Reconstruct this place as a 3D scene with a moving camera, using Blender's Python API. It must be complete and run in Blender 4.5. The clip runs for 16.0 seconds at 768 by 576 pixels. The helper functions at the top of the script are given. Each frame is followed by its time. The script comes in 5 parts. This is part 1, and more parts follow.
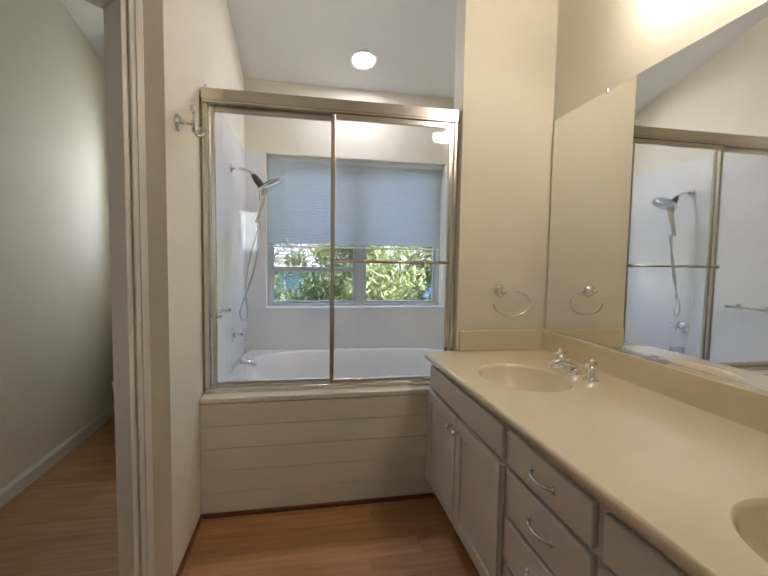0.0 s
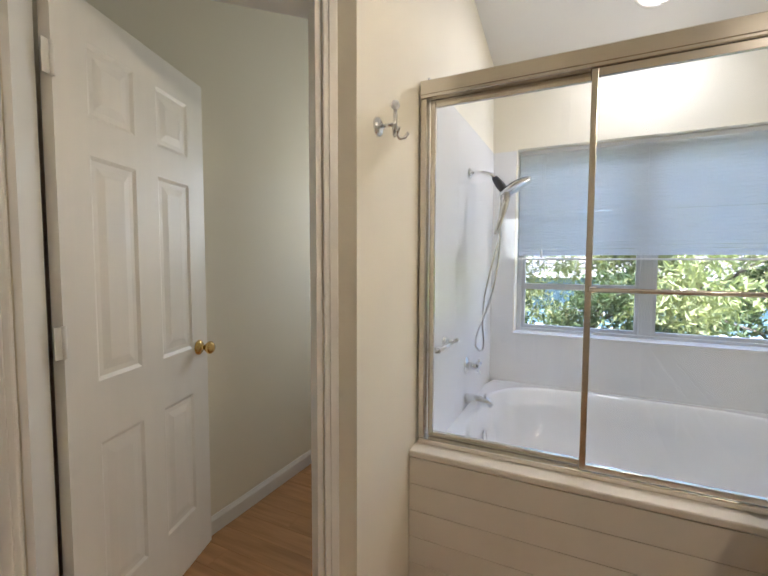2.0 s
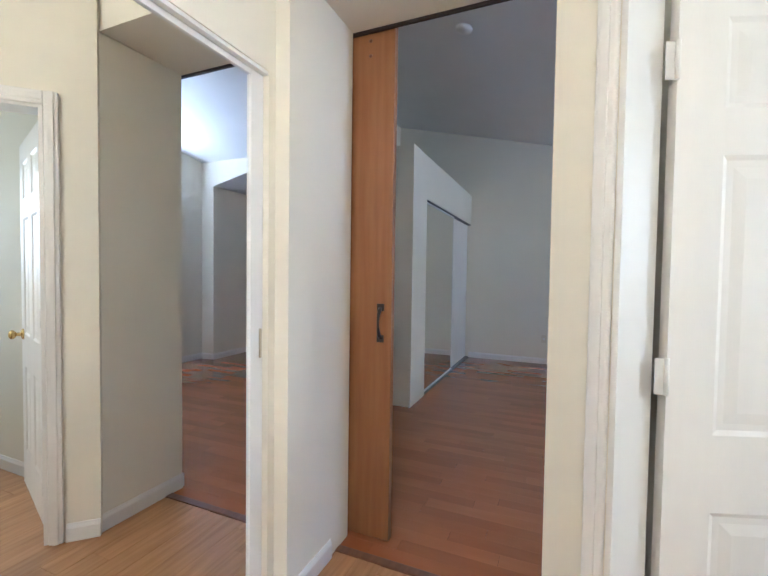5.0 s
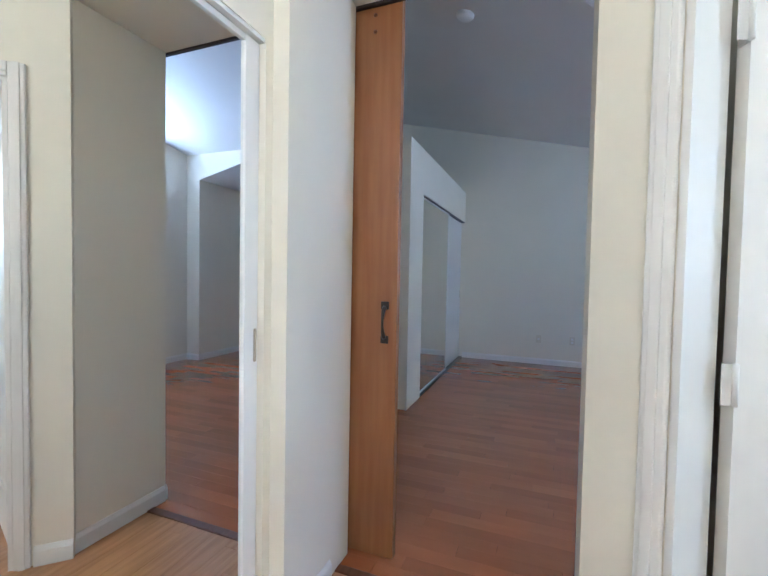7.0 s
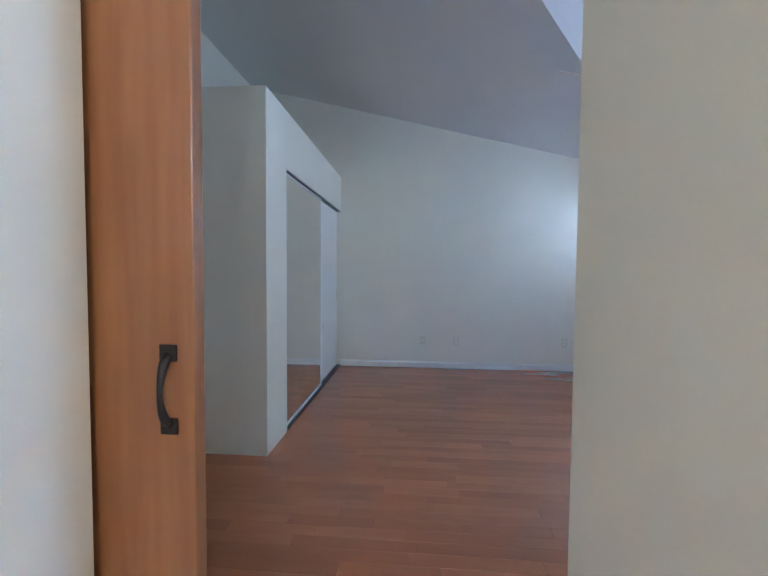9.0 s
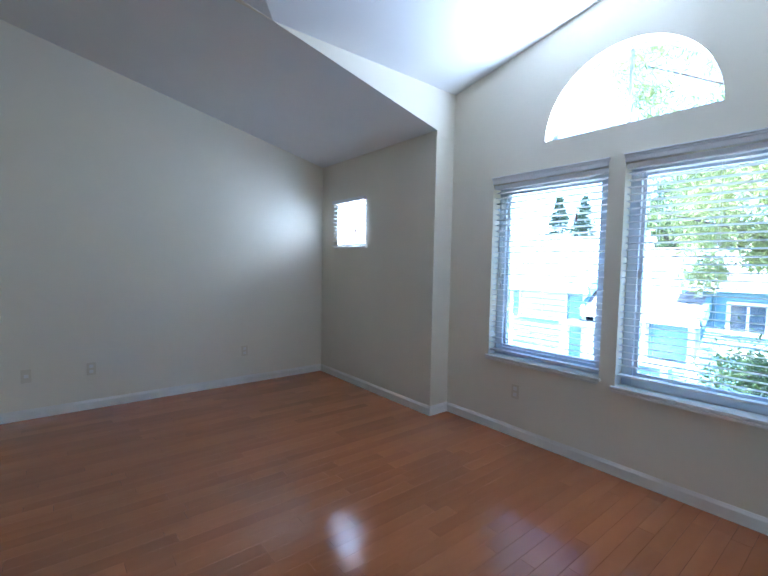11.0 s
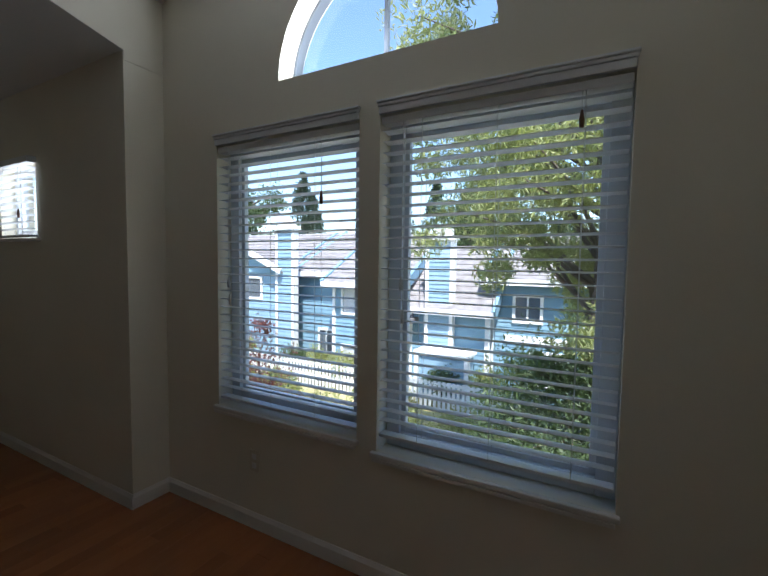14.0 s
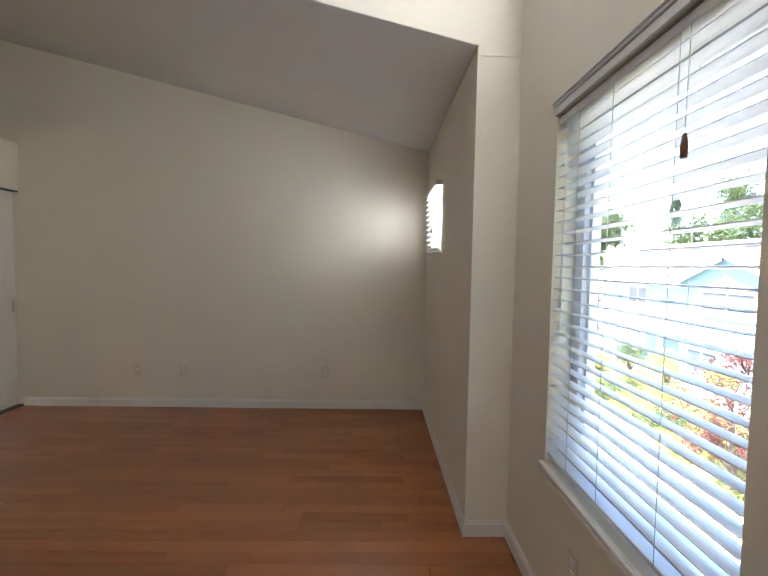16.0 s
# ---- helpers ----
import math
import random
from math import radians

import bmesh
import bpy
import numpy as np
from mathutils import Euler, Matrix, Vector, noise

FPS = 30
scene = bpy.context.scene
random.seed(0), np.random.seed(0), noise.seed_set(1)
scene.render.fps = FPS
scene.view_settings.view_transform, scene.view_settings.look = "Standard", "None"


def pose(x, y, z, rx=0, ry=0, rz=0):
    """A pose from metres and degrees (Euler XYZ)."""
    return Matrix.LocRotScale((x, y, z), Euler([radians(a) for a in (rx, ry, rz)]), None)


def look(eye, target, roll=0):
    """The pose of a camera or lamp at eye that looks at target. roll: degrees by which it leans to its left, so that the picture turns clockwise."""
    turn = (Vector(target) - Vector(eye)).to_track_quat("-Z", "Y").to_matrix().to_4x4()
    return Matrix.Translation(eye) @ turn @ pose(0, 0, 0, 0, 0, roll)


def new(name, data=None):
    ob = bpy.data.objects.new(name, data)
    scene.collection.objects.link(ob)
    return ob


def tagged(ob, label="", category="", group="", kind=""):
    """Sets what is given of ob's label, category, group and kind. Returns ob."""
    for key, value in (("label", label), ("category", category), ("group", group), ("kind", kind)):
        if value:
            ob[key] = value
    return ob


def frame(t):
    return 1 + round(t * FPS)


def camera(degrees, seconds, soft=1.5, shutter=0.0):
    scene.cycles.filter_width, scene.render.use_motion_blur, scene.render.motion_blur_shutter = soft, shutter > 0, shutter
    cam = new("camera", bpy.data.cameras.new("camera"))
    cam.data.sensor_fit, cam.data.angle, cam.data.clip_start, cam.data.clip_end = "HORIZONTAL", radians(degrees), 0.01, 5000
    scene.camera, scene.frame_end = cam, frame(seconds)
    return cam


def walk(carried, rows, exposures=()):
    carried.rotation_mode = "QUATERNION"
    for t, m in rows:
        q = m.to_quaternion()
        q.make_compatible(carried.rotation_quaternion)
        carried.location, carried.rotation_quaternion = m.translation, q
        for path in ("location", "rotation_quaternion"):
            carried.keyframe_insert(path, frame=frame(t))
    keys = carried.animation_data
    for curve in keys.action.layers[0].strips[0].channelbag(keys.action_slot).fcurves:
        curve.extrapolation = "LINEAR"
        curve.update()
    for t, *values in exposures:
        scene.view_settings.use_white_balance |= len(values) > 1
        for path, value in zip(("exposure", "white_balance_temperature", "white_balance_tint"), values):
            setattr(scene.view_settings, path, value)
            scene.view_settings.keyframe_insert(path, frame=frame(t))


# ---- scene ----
cam = camera(86.1, 16.0)

PATH = [
    (0, (-0.126, 0.449, 1.198), (0.247, 2.41, 1.068), 0.9),
    (0.5, (-0.107, 0.54, 1.222), (-0.077, 2.536, 1.086), 0.7),
    (0.8, (-0.119, 0.623, 1.253), (-0.3, 2.608, 1.098), 0.7),
    (1, (-0.108, 0.683, 1.238), (-0.454, 2.649, 1.107), 0.6),
    (1.5, (-0.077, 0.812, 1.262), (-0.67, 2.717, 1.128), 0.5),
    (2, (-0.005, 0.97, 1.281), (-0.887, 2.761, 1.157), 0.2),
    (2.4, (0.019, 1.066, 1.269), (-1.126, 2.702, 1.15), 0.1),
    (2.5, (0.014, 1.114, 1.273), (-1.204, 2.696, 1.154), 0.1),
    (3, (-0.028, 1.267, 1.285), (-1.575, 2.53, 1.179), 0.2),
    (3.5, (-0.088, 1.346, 1.278), (-1.93, 2.12, 1.192), 0.2),
    (4, (-0.112, 1.396, 1.289), (-2.104, 1.555, 1.212), 0.3),
    (4.5, (-0.105, 1.381, 1.288), (-2.071, 1.017, 1.216), 0.5),
    (5, (-0.1, 1.338, 1.297), (-1.937, 0.55, 1.231), 0.8),
    (7.5, (-0.325, 1.092, 1.275), (-2.206, 0.416, 1.206), 1.3),
    (7.7, (-0.395, 1.03, 1.294), (-2.317, 0.484, 1.215), 1.2),
    (8, (-0.523, 1.009, 1.296), (-2.483, 0.623, 1.213), 0.8),
    (10.3, (-1.876, 1.182, 1.365), (-3.805, 1.7, 1.256), 1.0),
    (10.5, (-1.959, 1.207, 1.373), (-3.815, 1.943, 1.262), 1.0),
    (11, (-2.095, 1.323, 1.369), (-3.648, 2.578, 1.254), 1.1),
    (11.5, (-2.211, 1.436, 1.421), (-3.389, 3.045, 1.277), 0.6),
    (12, (-2.308, 1.574, 1.401), (-3.239, 3.34, 1.28), 1.1),
    (12.5, (-2.354, 1.815, 1.398), (-2.975, 3.713, 1.278), 1.1),
    (13, (-2.331, 2.116, 1.419), (-2.905, 4.028, 1.292), 1.1),
    (13.5, (-2.339, 2.389, 1.409), (-2.97, 4.284, 1.295), 1.0),
    (14, (-2.34, 2.656, 1.425), (-3.297, 4.408, 1.306), 0.8),
    (14.5, (-2.357, 2.925, 1.444), (-3.87, 4.227, 1.323), 1.0),
    (15, (-2.416, 3.15, 1.433), (-4.208, 4.031, 1.319), 1.1),
    (15.5, (-2.488, 3.33, 1.424), (-4.422, 3.827, 1.32), 1.5),
    (16, (-2.556, 3.482, 1.43), (-4.553, 3.52, 1.327), 1.0),
]
EXPOSURES = [(0, 2.2, 5500, 17), (1.0, 2.4, 5450, 17), (2.5, 2.7, 5450, 17), (3.5, 2.95, 5600, 16), (4.0, 3.1, 5300, 15), (5.0, 3.8, 4700, 15), (7.3, 3.75, 4350, 13), (8.2, 3.95, 4250, 13), (10.3, 3.9, 4650, 11), (11.0, 3.6, 4650, 11), (11.5, 2.85, 4750, 10),
             (12.0, 1.6, 4950, 7), (12.5, 0.9, 4950, 6), (13.5, 1.45, 5600, 11), (14.5, 1.25, 5750, 10), (15.2, 2.55, 6000, 14), (16.0, 3.45, 6100, 15)]
walk(cam, [(t, look(eye, target, roll)) for t, eye, target, roll in PATH], EXPOSURES)

SKY, SUN, DOWN, BULB = 0.15, 4.6, 1.3, 0.52
# area lamps added to stand in for sky light in three window openings: the arch's ledge, the toilet room's window and
# the small bedroom one
LAMPS = [("arch_sky", (-3.255, 4.25, 2.315), 3.9, (0.94, 0.97, 1.0), 0.92, 0.07, (-3.255, 3.93, 3.1)),
         ("small_window_sky", (-5.995, 4.06, 1.825), 1.3, (0.95, 0.98, 1.0), 0.50, 0.50, (-6.15, 3.0, 1.78)),
         ("toilet_sky", (-1.11, 4.02, 1.7), 1.4, (1.0, 0.98, 0.84), 0.4, 0.7, (-1.25, 2.5, 1.3))]

# ---- world, sun, lamps ----
world = bpy.data.worlds.new("world")
scene.world = world
world.use_nodes = True
wn = world.node_tree
sky = wn.nodes.new("ShaderNodeTexSky")
sky.sky_type, sky.sun_disc = "NISHITA", False
sky.sun_elevation, sky.sun_rotation = radians(61), radians(150)
sky.air_density, sky.dust_density, sky.ozone_density = 1.0, 0.6, 1.2
wn.links.new(sky.outputs[0], wn.nodes["Background"].inputs[0])
wn.nodes["Background"].inputs[1].default_value = SKY


def lamp(name, kind, place, power, colour, size=0.05, aim=None):
    data = bpy.data.lights.new(name, kind)
    data.energy, data.color = power, colour
    if kind == "SUN":
        data.angle = size
    elif kind == "AREA":
        data.shape, data.size = "DISK", size
    else:
        data.shadow_soft_size = size
    ob = new(name, data)
    ob.matrix_world = look(place, aim) if aim else Matrix.Translation(place)
    return ob


for i_, (n_, p_, e_, c_, w_, h_, aim_) in enumerate(LAMPS):
    o_ = lamp(n_, "AREA", p_, e_, c_, w_, aim_)
    o_.data.shape, o_.data.size_y = "RECTANGLE", h_
lamp("sun", "SUN", (3, -5.25, 10.9), SUN, (1.0, 0.95, 0.87), radians(0.5), (0, 0, 0))

# ---- materials ----


def mat(name, colour, rough=0.6, metal=0.0, var=0.12, scale=6.0, bump=0.05, fine=140.0, stretch=(1, 1, 1), second=None, piece=0.0, coat=0.0, spec=0.5, island=False):
    m = bpy.data.materials.new(name)
    m.use_nodes = True
    n, l = m.node_tree.nodes, m.node_tree.links
    b = n["Principled BSDF"]
    b.inputs["Roughness"].default_value, b.inputs["Metallic"].default_value = rough, metal
    b.inputs["Specular IOR Level"].default_value = spec
    b.inputs["Coat Weight"].default_value, b.inputs["Coat Roughness"].default_value = coat, 0.12
    co = n.new("ShaderNodeTexCoord")
    mp = n.new("ShaderNodeMapping")
    mp.inputs["Scale"].default_value = stretch
    l.new(co.outputs["Object"], mp.inputs["Vector"])
    vec = mp.outputs["Vector"]
    info = n.new("ShaderNodeNewGeometry" if island else "ShaderNodeObjectInfo")
    rand = info.outputs["Random Per Island" if island else "Random"]
    if piece:
        add = n.new("ShaderNodeVectorMath")
        add.operation = "MULTIPLY_ADD"
        add.inputs[1].default_value = (1, 1, 1)
        mul = n.new("ShaderNodeMath")
        mul.operation, mul.inputs[1].default_value = "MULTIPLY", 57.0
        l.new(rand, mul.inputs[0])
        l.new(vec, add.inputs[0])
        l.new(mul.outputs[0], add.inputs[2])
        vec = add.outputs[0]
    big = n.new("ShaderNodeTexNoise")
    big.inputs["Scale"].default_value, big.inputs["Detail"].default_value = scale, 6.0
    l.new(vec, big.inputs["Vector"])
    ramp = n.new("ShaderNodeMix")
    ramp.data_type = "RGBA"
    c2 = second or tuple(c * (1 - var) for c in colour)
    ramp.inputs[6].default_value, ramp.inputs[7].default_value = (*colour, 1), (*c2, 1)
    edge = n.new("ShaderNodeMapRange")
    edge.inputs[1].default_value, edge.inputs[2].default_value = 0.32, 0.68
    l.new(big.outputs[0], edge.inputs[0])
    l.new(edge.outputs[0], ramp.inputs[0])
    out = ramp.outputs[2]
    if piece:
        hsv = n.new("ShaderNodeHueSaturation")
        mr = n.new("ShaderNodeMapRange")
        mr.inputs[3].default_value, mr.inputs[4].default_value = 1 - piece, 1 + piece
        l.new(rand, mr.inputs[0])
        l.new(mr.outputs[0], hsv.inputs["Value"])
        l.new(out, hsv.inputs["Color"])
        out = hsv.outputs[0]
    l.new(out, b.inputs["Base Color"])
    if bump:
        small = n.new("ShaderNodeTexNoise")
        small.inputs["Scale"].default_value, small.inputs["Detail"].default_value = fine, 3.0
        l.new(vec, small.inputs["Vector"])
        bp = n.new("ShaderNodeBump")
        bp.inputs["Strength"].default_value, bp.inputs["Distance"].default_value = bump, 0.003
        l.new(small.outputs[0], bp.inputs["Height"])
        l.new(bp.outputs[0], b.inputs["Normal"])
        rr = n.new("ShaderNodeMapRange")
        rr.inputs[3].default_value, rr.inputs[4].default_value = max(0.03, rough * 0.85), min(1, rough * 1.15)
        l.new(big.outputs[0], rr.inputs[0])
        l.new(rr.outputs[0], b.inputs["Roughness"])
    return m


def glow(name, colour, power):
    m = bpy.data.materials.new(name)
    m.use_nodes = True
    b = m.node_tree.nodes["Principled BSDF"]
    b.inputs["Base Color"].default_value = (0.9, 0.9, 0.9, 1)
    b.inputs["Emission Color"].default_value, b.inputs["Emission Strength"].default_value = (*colour, 1), power
    return m


def glass(name, tint=(1, 1, 1), gloss=0.04):
    """Thin clear pane: mostly clear, a little mirror-like at grazing view."""
    m = bpy.data.materials.new(name)
    m.use_nodes = True
    n, l = m.node_tree.nodes, m.node_tree.links
    n.remove(n["Principled BSDF"])
    tr, gl, mx = n.new("ShaderNodeBsdfTransparent"), n.new("ShaderNodeBsdfGlossy"), n.new("ShaderNodeMixShader")
    tr.inputs[0].default_value = (*tint, 1)
    gl.inputs["Roughness"].default_value = 0.02
    lw, pw = n.new("ShaderNodeLayerWeight"), n.new("ShaderNodeMath")
    lw.inputs[0].default_value = 0.5
    pw.operation, pw.inputs[1].default_value = "POWER", 4.0
    ad = n.new("ShaderNodeMath")
    ad.operation, ad.inputs[1].default_value, ad.inputs[2].default_value = "MULTIPLY_ADD", 0.6, gloss
    l.new(lw.outputs["Facing"], pw.inputs[0])
    l.new(pw.outputs[0], ad.inputs[0])
    l.new(ad.outputs[0], mx.inputs[0])
    l.new(tr.outputs[0], mx.inputs[1])
    l.new(gl.outputs[0], mx.inputs[2])
    l.new(mx.outputs[0], n["Material Output"].inputs[0])
    return m


M_WALL = mat("wall_paint", (0.80, 0.75, 0.62), 0.75, var=0.03, scale=2.0, bump=0.10, fine=90)
M_CEIL = mat("ceiling_paint", (0.80, 0.79, 0.76), 0.8, var=0.03, scale=2.0, bump=0.14, fine=90)
M_TRIM = mat("trim_paint", (0.80, 0.78, 0.73), 0.4, var=0.04, scale=5, bump=0.03)
M_DOOR = mat("door_paint", (0.82, 0.79, 0.73), 0.42, var=0.03, scale=3, bump=0.05, fine=60, stretch=(6, 6, 0.6))
M_TILE = mat("tub_surround", (0.82, 0.82, 0.82), 0.22, var=0.03, scale=3, bump=0.02)
M_TUB = mat("tub_acrylic", (0.84, 0.84, 0.84), 0.12, var=0.02, scale=3, bump=0.0, coat=0.4)
M_APRON = mat("apron_tile", (0.76, 0.71, 0.62), 0.35, var=0.05, scale=4, bump=0.04, piece=0.02)
M_COUNTER = mat("cultured_marble", (0.80, 0.70, 0.50), 0.18, var=0.05, scale=3, bump=0.01, coat=0.5)
M_CAB = mat("cabinet_paint", (0.74, 0.70, 0.64), 0.42, var=0.05, scale=4, bump=0.05, fine=60)
M_CHROME = mat("chrome", (0.80, 0.80, 0.80), 0.10, 1.0, var=0.05, bump=0.0)
M_BRUSH = mat("satin_aluminium", (0.72, 0.68, 0.60), 0.24, 1.0, var=0.03, scale=8, bump=0.0)
M_BRASS = mat("brass", (0.72, 0.52, 0.20), 0.16, 1.0, var=0.1, bump=0.0)
M_IRON = mat("dark_iron", (0.06, 0.05, 0.045), 0.4, 0.6, var=0.2, bump=0.05)
M_BLACK = mat("black_plastic", (0.03, 0.03, 0.035), 0.3, var=0.1, bump=0.0)
M_MIRROR = mat("mirror_silver", (0.90, 0.91, 0.90), 0.012, 1.0, var=0.0, bump=0.0)
M_BRONZE_MIRROR = mat("aged_mirror", (0.80, 0.80, 0.76), 0.015, 1.0, var=0.0, bump=0.0)
CHERRY = dict(rough=0.13, var=0.3, scale=2.2, bump=0.0, stretch=(5, 1.2, 1), second=(0.345, 0.124, 0.047), piece=0.13, coat=0.25)
M_FLOOR = mat("cherry_plank", (0.39, 0.143, 0.054), **CHERRY)
M_FLOOR_FAR = mat("cherry_plank_joined", (0.39, 0.143, 0.054), island=True, **CHERRY)
M_VINYL = mat("oak_vinyl", (0.46, 0.25, 0.105), 0.42, var=0.3, scale=4, bump=0.04, fine=40, stretch=(0.8, 10, 1), second=(0.33, 0.168, 0.064), piece=0.10)
M_GAP = mat("floor_gap", (0.05, 0.025, 0.012), 0.8, var=0.2, bump=0.0)
M_SHOE = mat("brown_moulding", (0.16, 0.06, 0.025), 0.4, var=0.3, scale=8, bump=0.03, stretch=(1, 8, 8))
M_BROWN = mat("stained_fir", (0.31, 0.135, 0.042), 0.42, var=0.35, scale=3, bump=0.05, fine=30, stretch=(9, 9, 0.7), second=(0.25, 0.098, 0.028), coat=0.15)
M_SLAT = mat("blind_slat", (0.80, 0.80, 0.80), 0.4, var=0.03, scale=4, bump=0.02)
M_VINYLFRAME = mat("window_vinyl", (0.72, 0.75, 0.78), 0.35, var=0.03, scale=4, bump=0.0)
M_ARCH = mat("grey_window_bead", (0.20, 0.22, 0.25), 0.4, 0.3, var=0.05, bump=0.0)
M_ALU = mat("window_alu", (0.62, 0.64, 0.66), 0.35, 0.4, var=0.05, bump=0.0)
M_CORD = mat("cord", (0.70, 0.70, 0.68), 0.7, var=0.05, bump=0.0)
M_PLASTIC = mat("ivory_plastic", (0.70, 0.64, 0.50), 0.35, var=0.03, bump=0.0)
M_PORCELAIN = mat("porcelain", (0.84, 0.83, 0.80), 0.08, var=0.02, bump=0.0, coat=0.5)
M_GLASS = glass("clear_glass")
M_SHOWERGLASS = glass("shower_glass", (0.965, 0.975, 0.98))
M_BULB = glow("bulb_glass", (1.0, 0.80, 0.52), 14)
M_DISC = glow("downlight_lens", (1.0, 0.90, 0.74), 14)
M_SIDING = mat("blue_siding", (0.20, 0.33, 0.42), 0.7, var=0.12, scale=2, bump=0.05, fine=30)
M_SIDING_PALE = mat("pale_blue_siding", (0.25, 0.37, 0.46), 0.7, var=0.10, scale=2, bump=0.05, fine=30)
M_WHITE = mat("exterior_white", (0.78, 0.78, 0.76), 0.6, var=0.06, scale=3, bump=0.03)
M_ROOF = mat("shake_roof", (0.27, 0.25, 0.24), 0.9, var=0.35, scale=5, bump=0.3, fine=30, second=(0.18, 0.165, 0.16))
M_PANE = mat("dark_pane", (0.10, 0.12, 0.14), 0.06, var=0.3, scale=1.5, bump=0.0)
M_CURTAIN = mat("pale_curtain", (0.55, 0.56, 0.56), 0.9, var=0.2, scale=3, bump=0.1, stretch=(12, 1, 0.3))
M_GRASS = mat("ground_cover", (0.27, 0.26, 0.10), 0.95, var=0.5, scale=0.8, bump=0.6, fine=12, second=(0.38, 0.32, 0.17))
M_ASPHALT = mat("asphalt", (0.13, 0.13, 0.13), 0.9, var=0.25, scale=1.5, bump=0.4, fine=60)
M_CONCRETE = mat("concrete", (0.48, 0.46, 0.43), 0.9, var=0.2, scale=2, bump=0.3, fine=50)
M_BARK = mat("bark", (0.14, 0.11, 0.085), 0.95, var=0.4, scale=8, bump=0.6, fine=25, stretch=(3, 3, 0.6))


def leafmat(name, colour, second):
    m = mat(name, colour, 0.55, var=0.5, scale=0.9, bump=0.0, second=second)
    b = m.node_tree.nodes["Principled BSDF"]
    n, l = m.node_tree.nodes, m.node_tree.links
    t, mx = n.new("ShaderNodeBsdfTranslucent"), n.new("ShaderNodeMixShader")
    t.inputs[0].default_value, mx.inputs[0].default_value = (colour[0] * 1.1, colour[1] * 1.25, colour[2] * 0.7, 1), 0.35
    l.new(b.outputs[0], mx.inputs[1])
    l.new(t.outputs[0], mx.inputs[2])
    l.new(mx.outputs[0], n["Material Output"].inputs[0])
    return m


M_MINI = mat("mini_blind_slat", (0.82, 0.83, 0.84), 0.4, var=0.03, scale=4, bump=0.0)
_n, _l = M_MINI.node_tree.nodes, M_MINI.node_tree.links
_t, _m = _n.new("ShaderNodeBsdfTranslucent"), _n.new("ShaderNodeMixShader")
_t.inputs[0].default_value, _m.inputs[0].default_value = (0.85, 0.88, 0.9, 1), 0.5
_l.new(_n["Principled BSDF"].outputs[0], _m.inputs[1])
_l.new(_t.outputs[0], _m.inputs[2])
_l.new(_m.outputs[0], _n["Material Output"].inputs[0])
M_LEAF = leafmat("willow_leaf", (0.40, 0.40, 0.19), (0.22, 0.25, 0.09))
M_LEAF_DARK = leafmat("dark_leaf", (0.10, 0.14, 0.05), (0.05, 0.075, 0.03))
M_LEAF_RED = leafmat("red_leaf", (0.16, 0.045, 0.04), (0.08, 0.03, 0.025))
M_LEAF_SHRUB = leafmat("shrub_leaf", (0.34, 0.34, 0.13), (0.21, 0.23, 0.08))
M_FIR = leafmat("fir_needles", (0.035, 0.06, 0.03), (0.02, 0.035, 0.018))

# ---- mesh helpers ----


def box(bm, x0, x1, y0, y1, z0, z1, m=None, bevel=0.0):
    """A box into bm, turned by m, with bevelled edges where asked."""
    vs = [bm.verts.new((x, y, z)) for x in (x0, x1) for y in (y0, y1) for z in (z0, z1)]
    fs = [bm.faces.new([vs[i] for i in q]) for q in ((0, 1, 3, 2), (4, 6, 7, 5), (0, 4, 5, 1), (2, 3, 7, 6), (0, 2, 6, 4), (1, 5, 7, 3))]
    if bevel:
        es = list({e for f in fs for e in f.edges})
        r = bmesh.ops.bevel(bm, geom=es, offset=bevel, segments=2, affect="EDGES", profile=0.5)
        vs = list({v for f in r["faces"] for v in f.verts} | {v for v in vs if v.is_valid})
    if m is not None:
        bmesh.ops.transform(bm, matrix=m, verts=[v for v in vs if v.is_valid])
    return vs


def tube(bm, pts, r, seg=10, cap=True):
    """A round rod along points; r one radius or one per point."""
    pts = [Vector(p) for p in pts]
    rs = r if isinstance(r, (list, tuple)) else [r] * len(pts)
    rings = []
    side = None
    for i, p in enumerate(pts):
        d = (pts[min(i + 1, len(pts) - 1)] - pts[max(i - 1, 0)]).normalized()
        if side is None:
            side = d.orthogonal().normalized()
        side = (side - d * side.dot(d)).normalized()
        up = d.cross(side)
        rings.append([bm.verts.new(p + (side * math.cos(a) + up * math.sin(a)) * rs[i]) for a in (2 * math.pi * k / seg for k in range(seg))])
    for a, b in zip(rings, rings[1:]):
        for k in range(seg):
            f = bm.faces.new((a[k], a[(k + 1) % seg], b[(k + 1) % seg], b[k]))
            f.smooth = True
    if cap:
        bm.faces.new(rings[0][::-1])
        bm.faces.new(rings[-1])


def lathe(bm, profile, m, seg=20):
    """A turned shape: profile of (radius, height) round z, set by m."""
    rings = [[bm.verts.new(m @ Vector((r * math.cos(a), r * math.sin(a), h))) for a in (2 * math.pi * k / seg for k in range(seg))] for r, h in profile]
    for a, b in zip(rings, rings[1:]):
        for k in range(seg):
            f = bm.faces.new((a[k], a[(k + 1) % seg], b[(k + 1) % seg], b[k]))
            f.smooth = True
    bm.faces.new(rings[0][::-1])
    bm.faces.new(rings[-1])


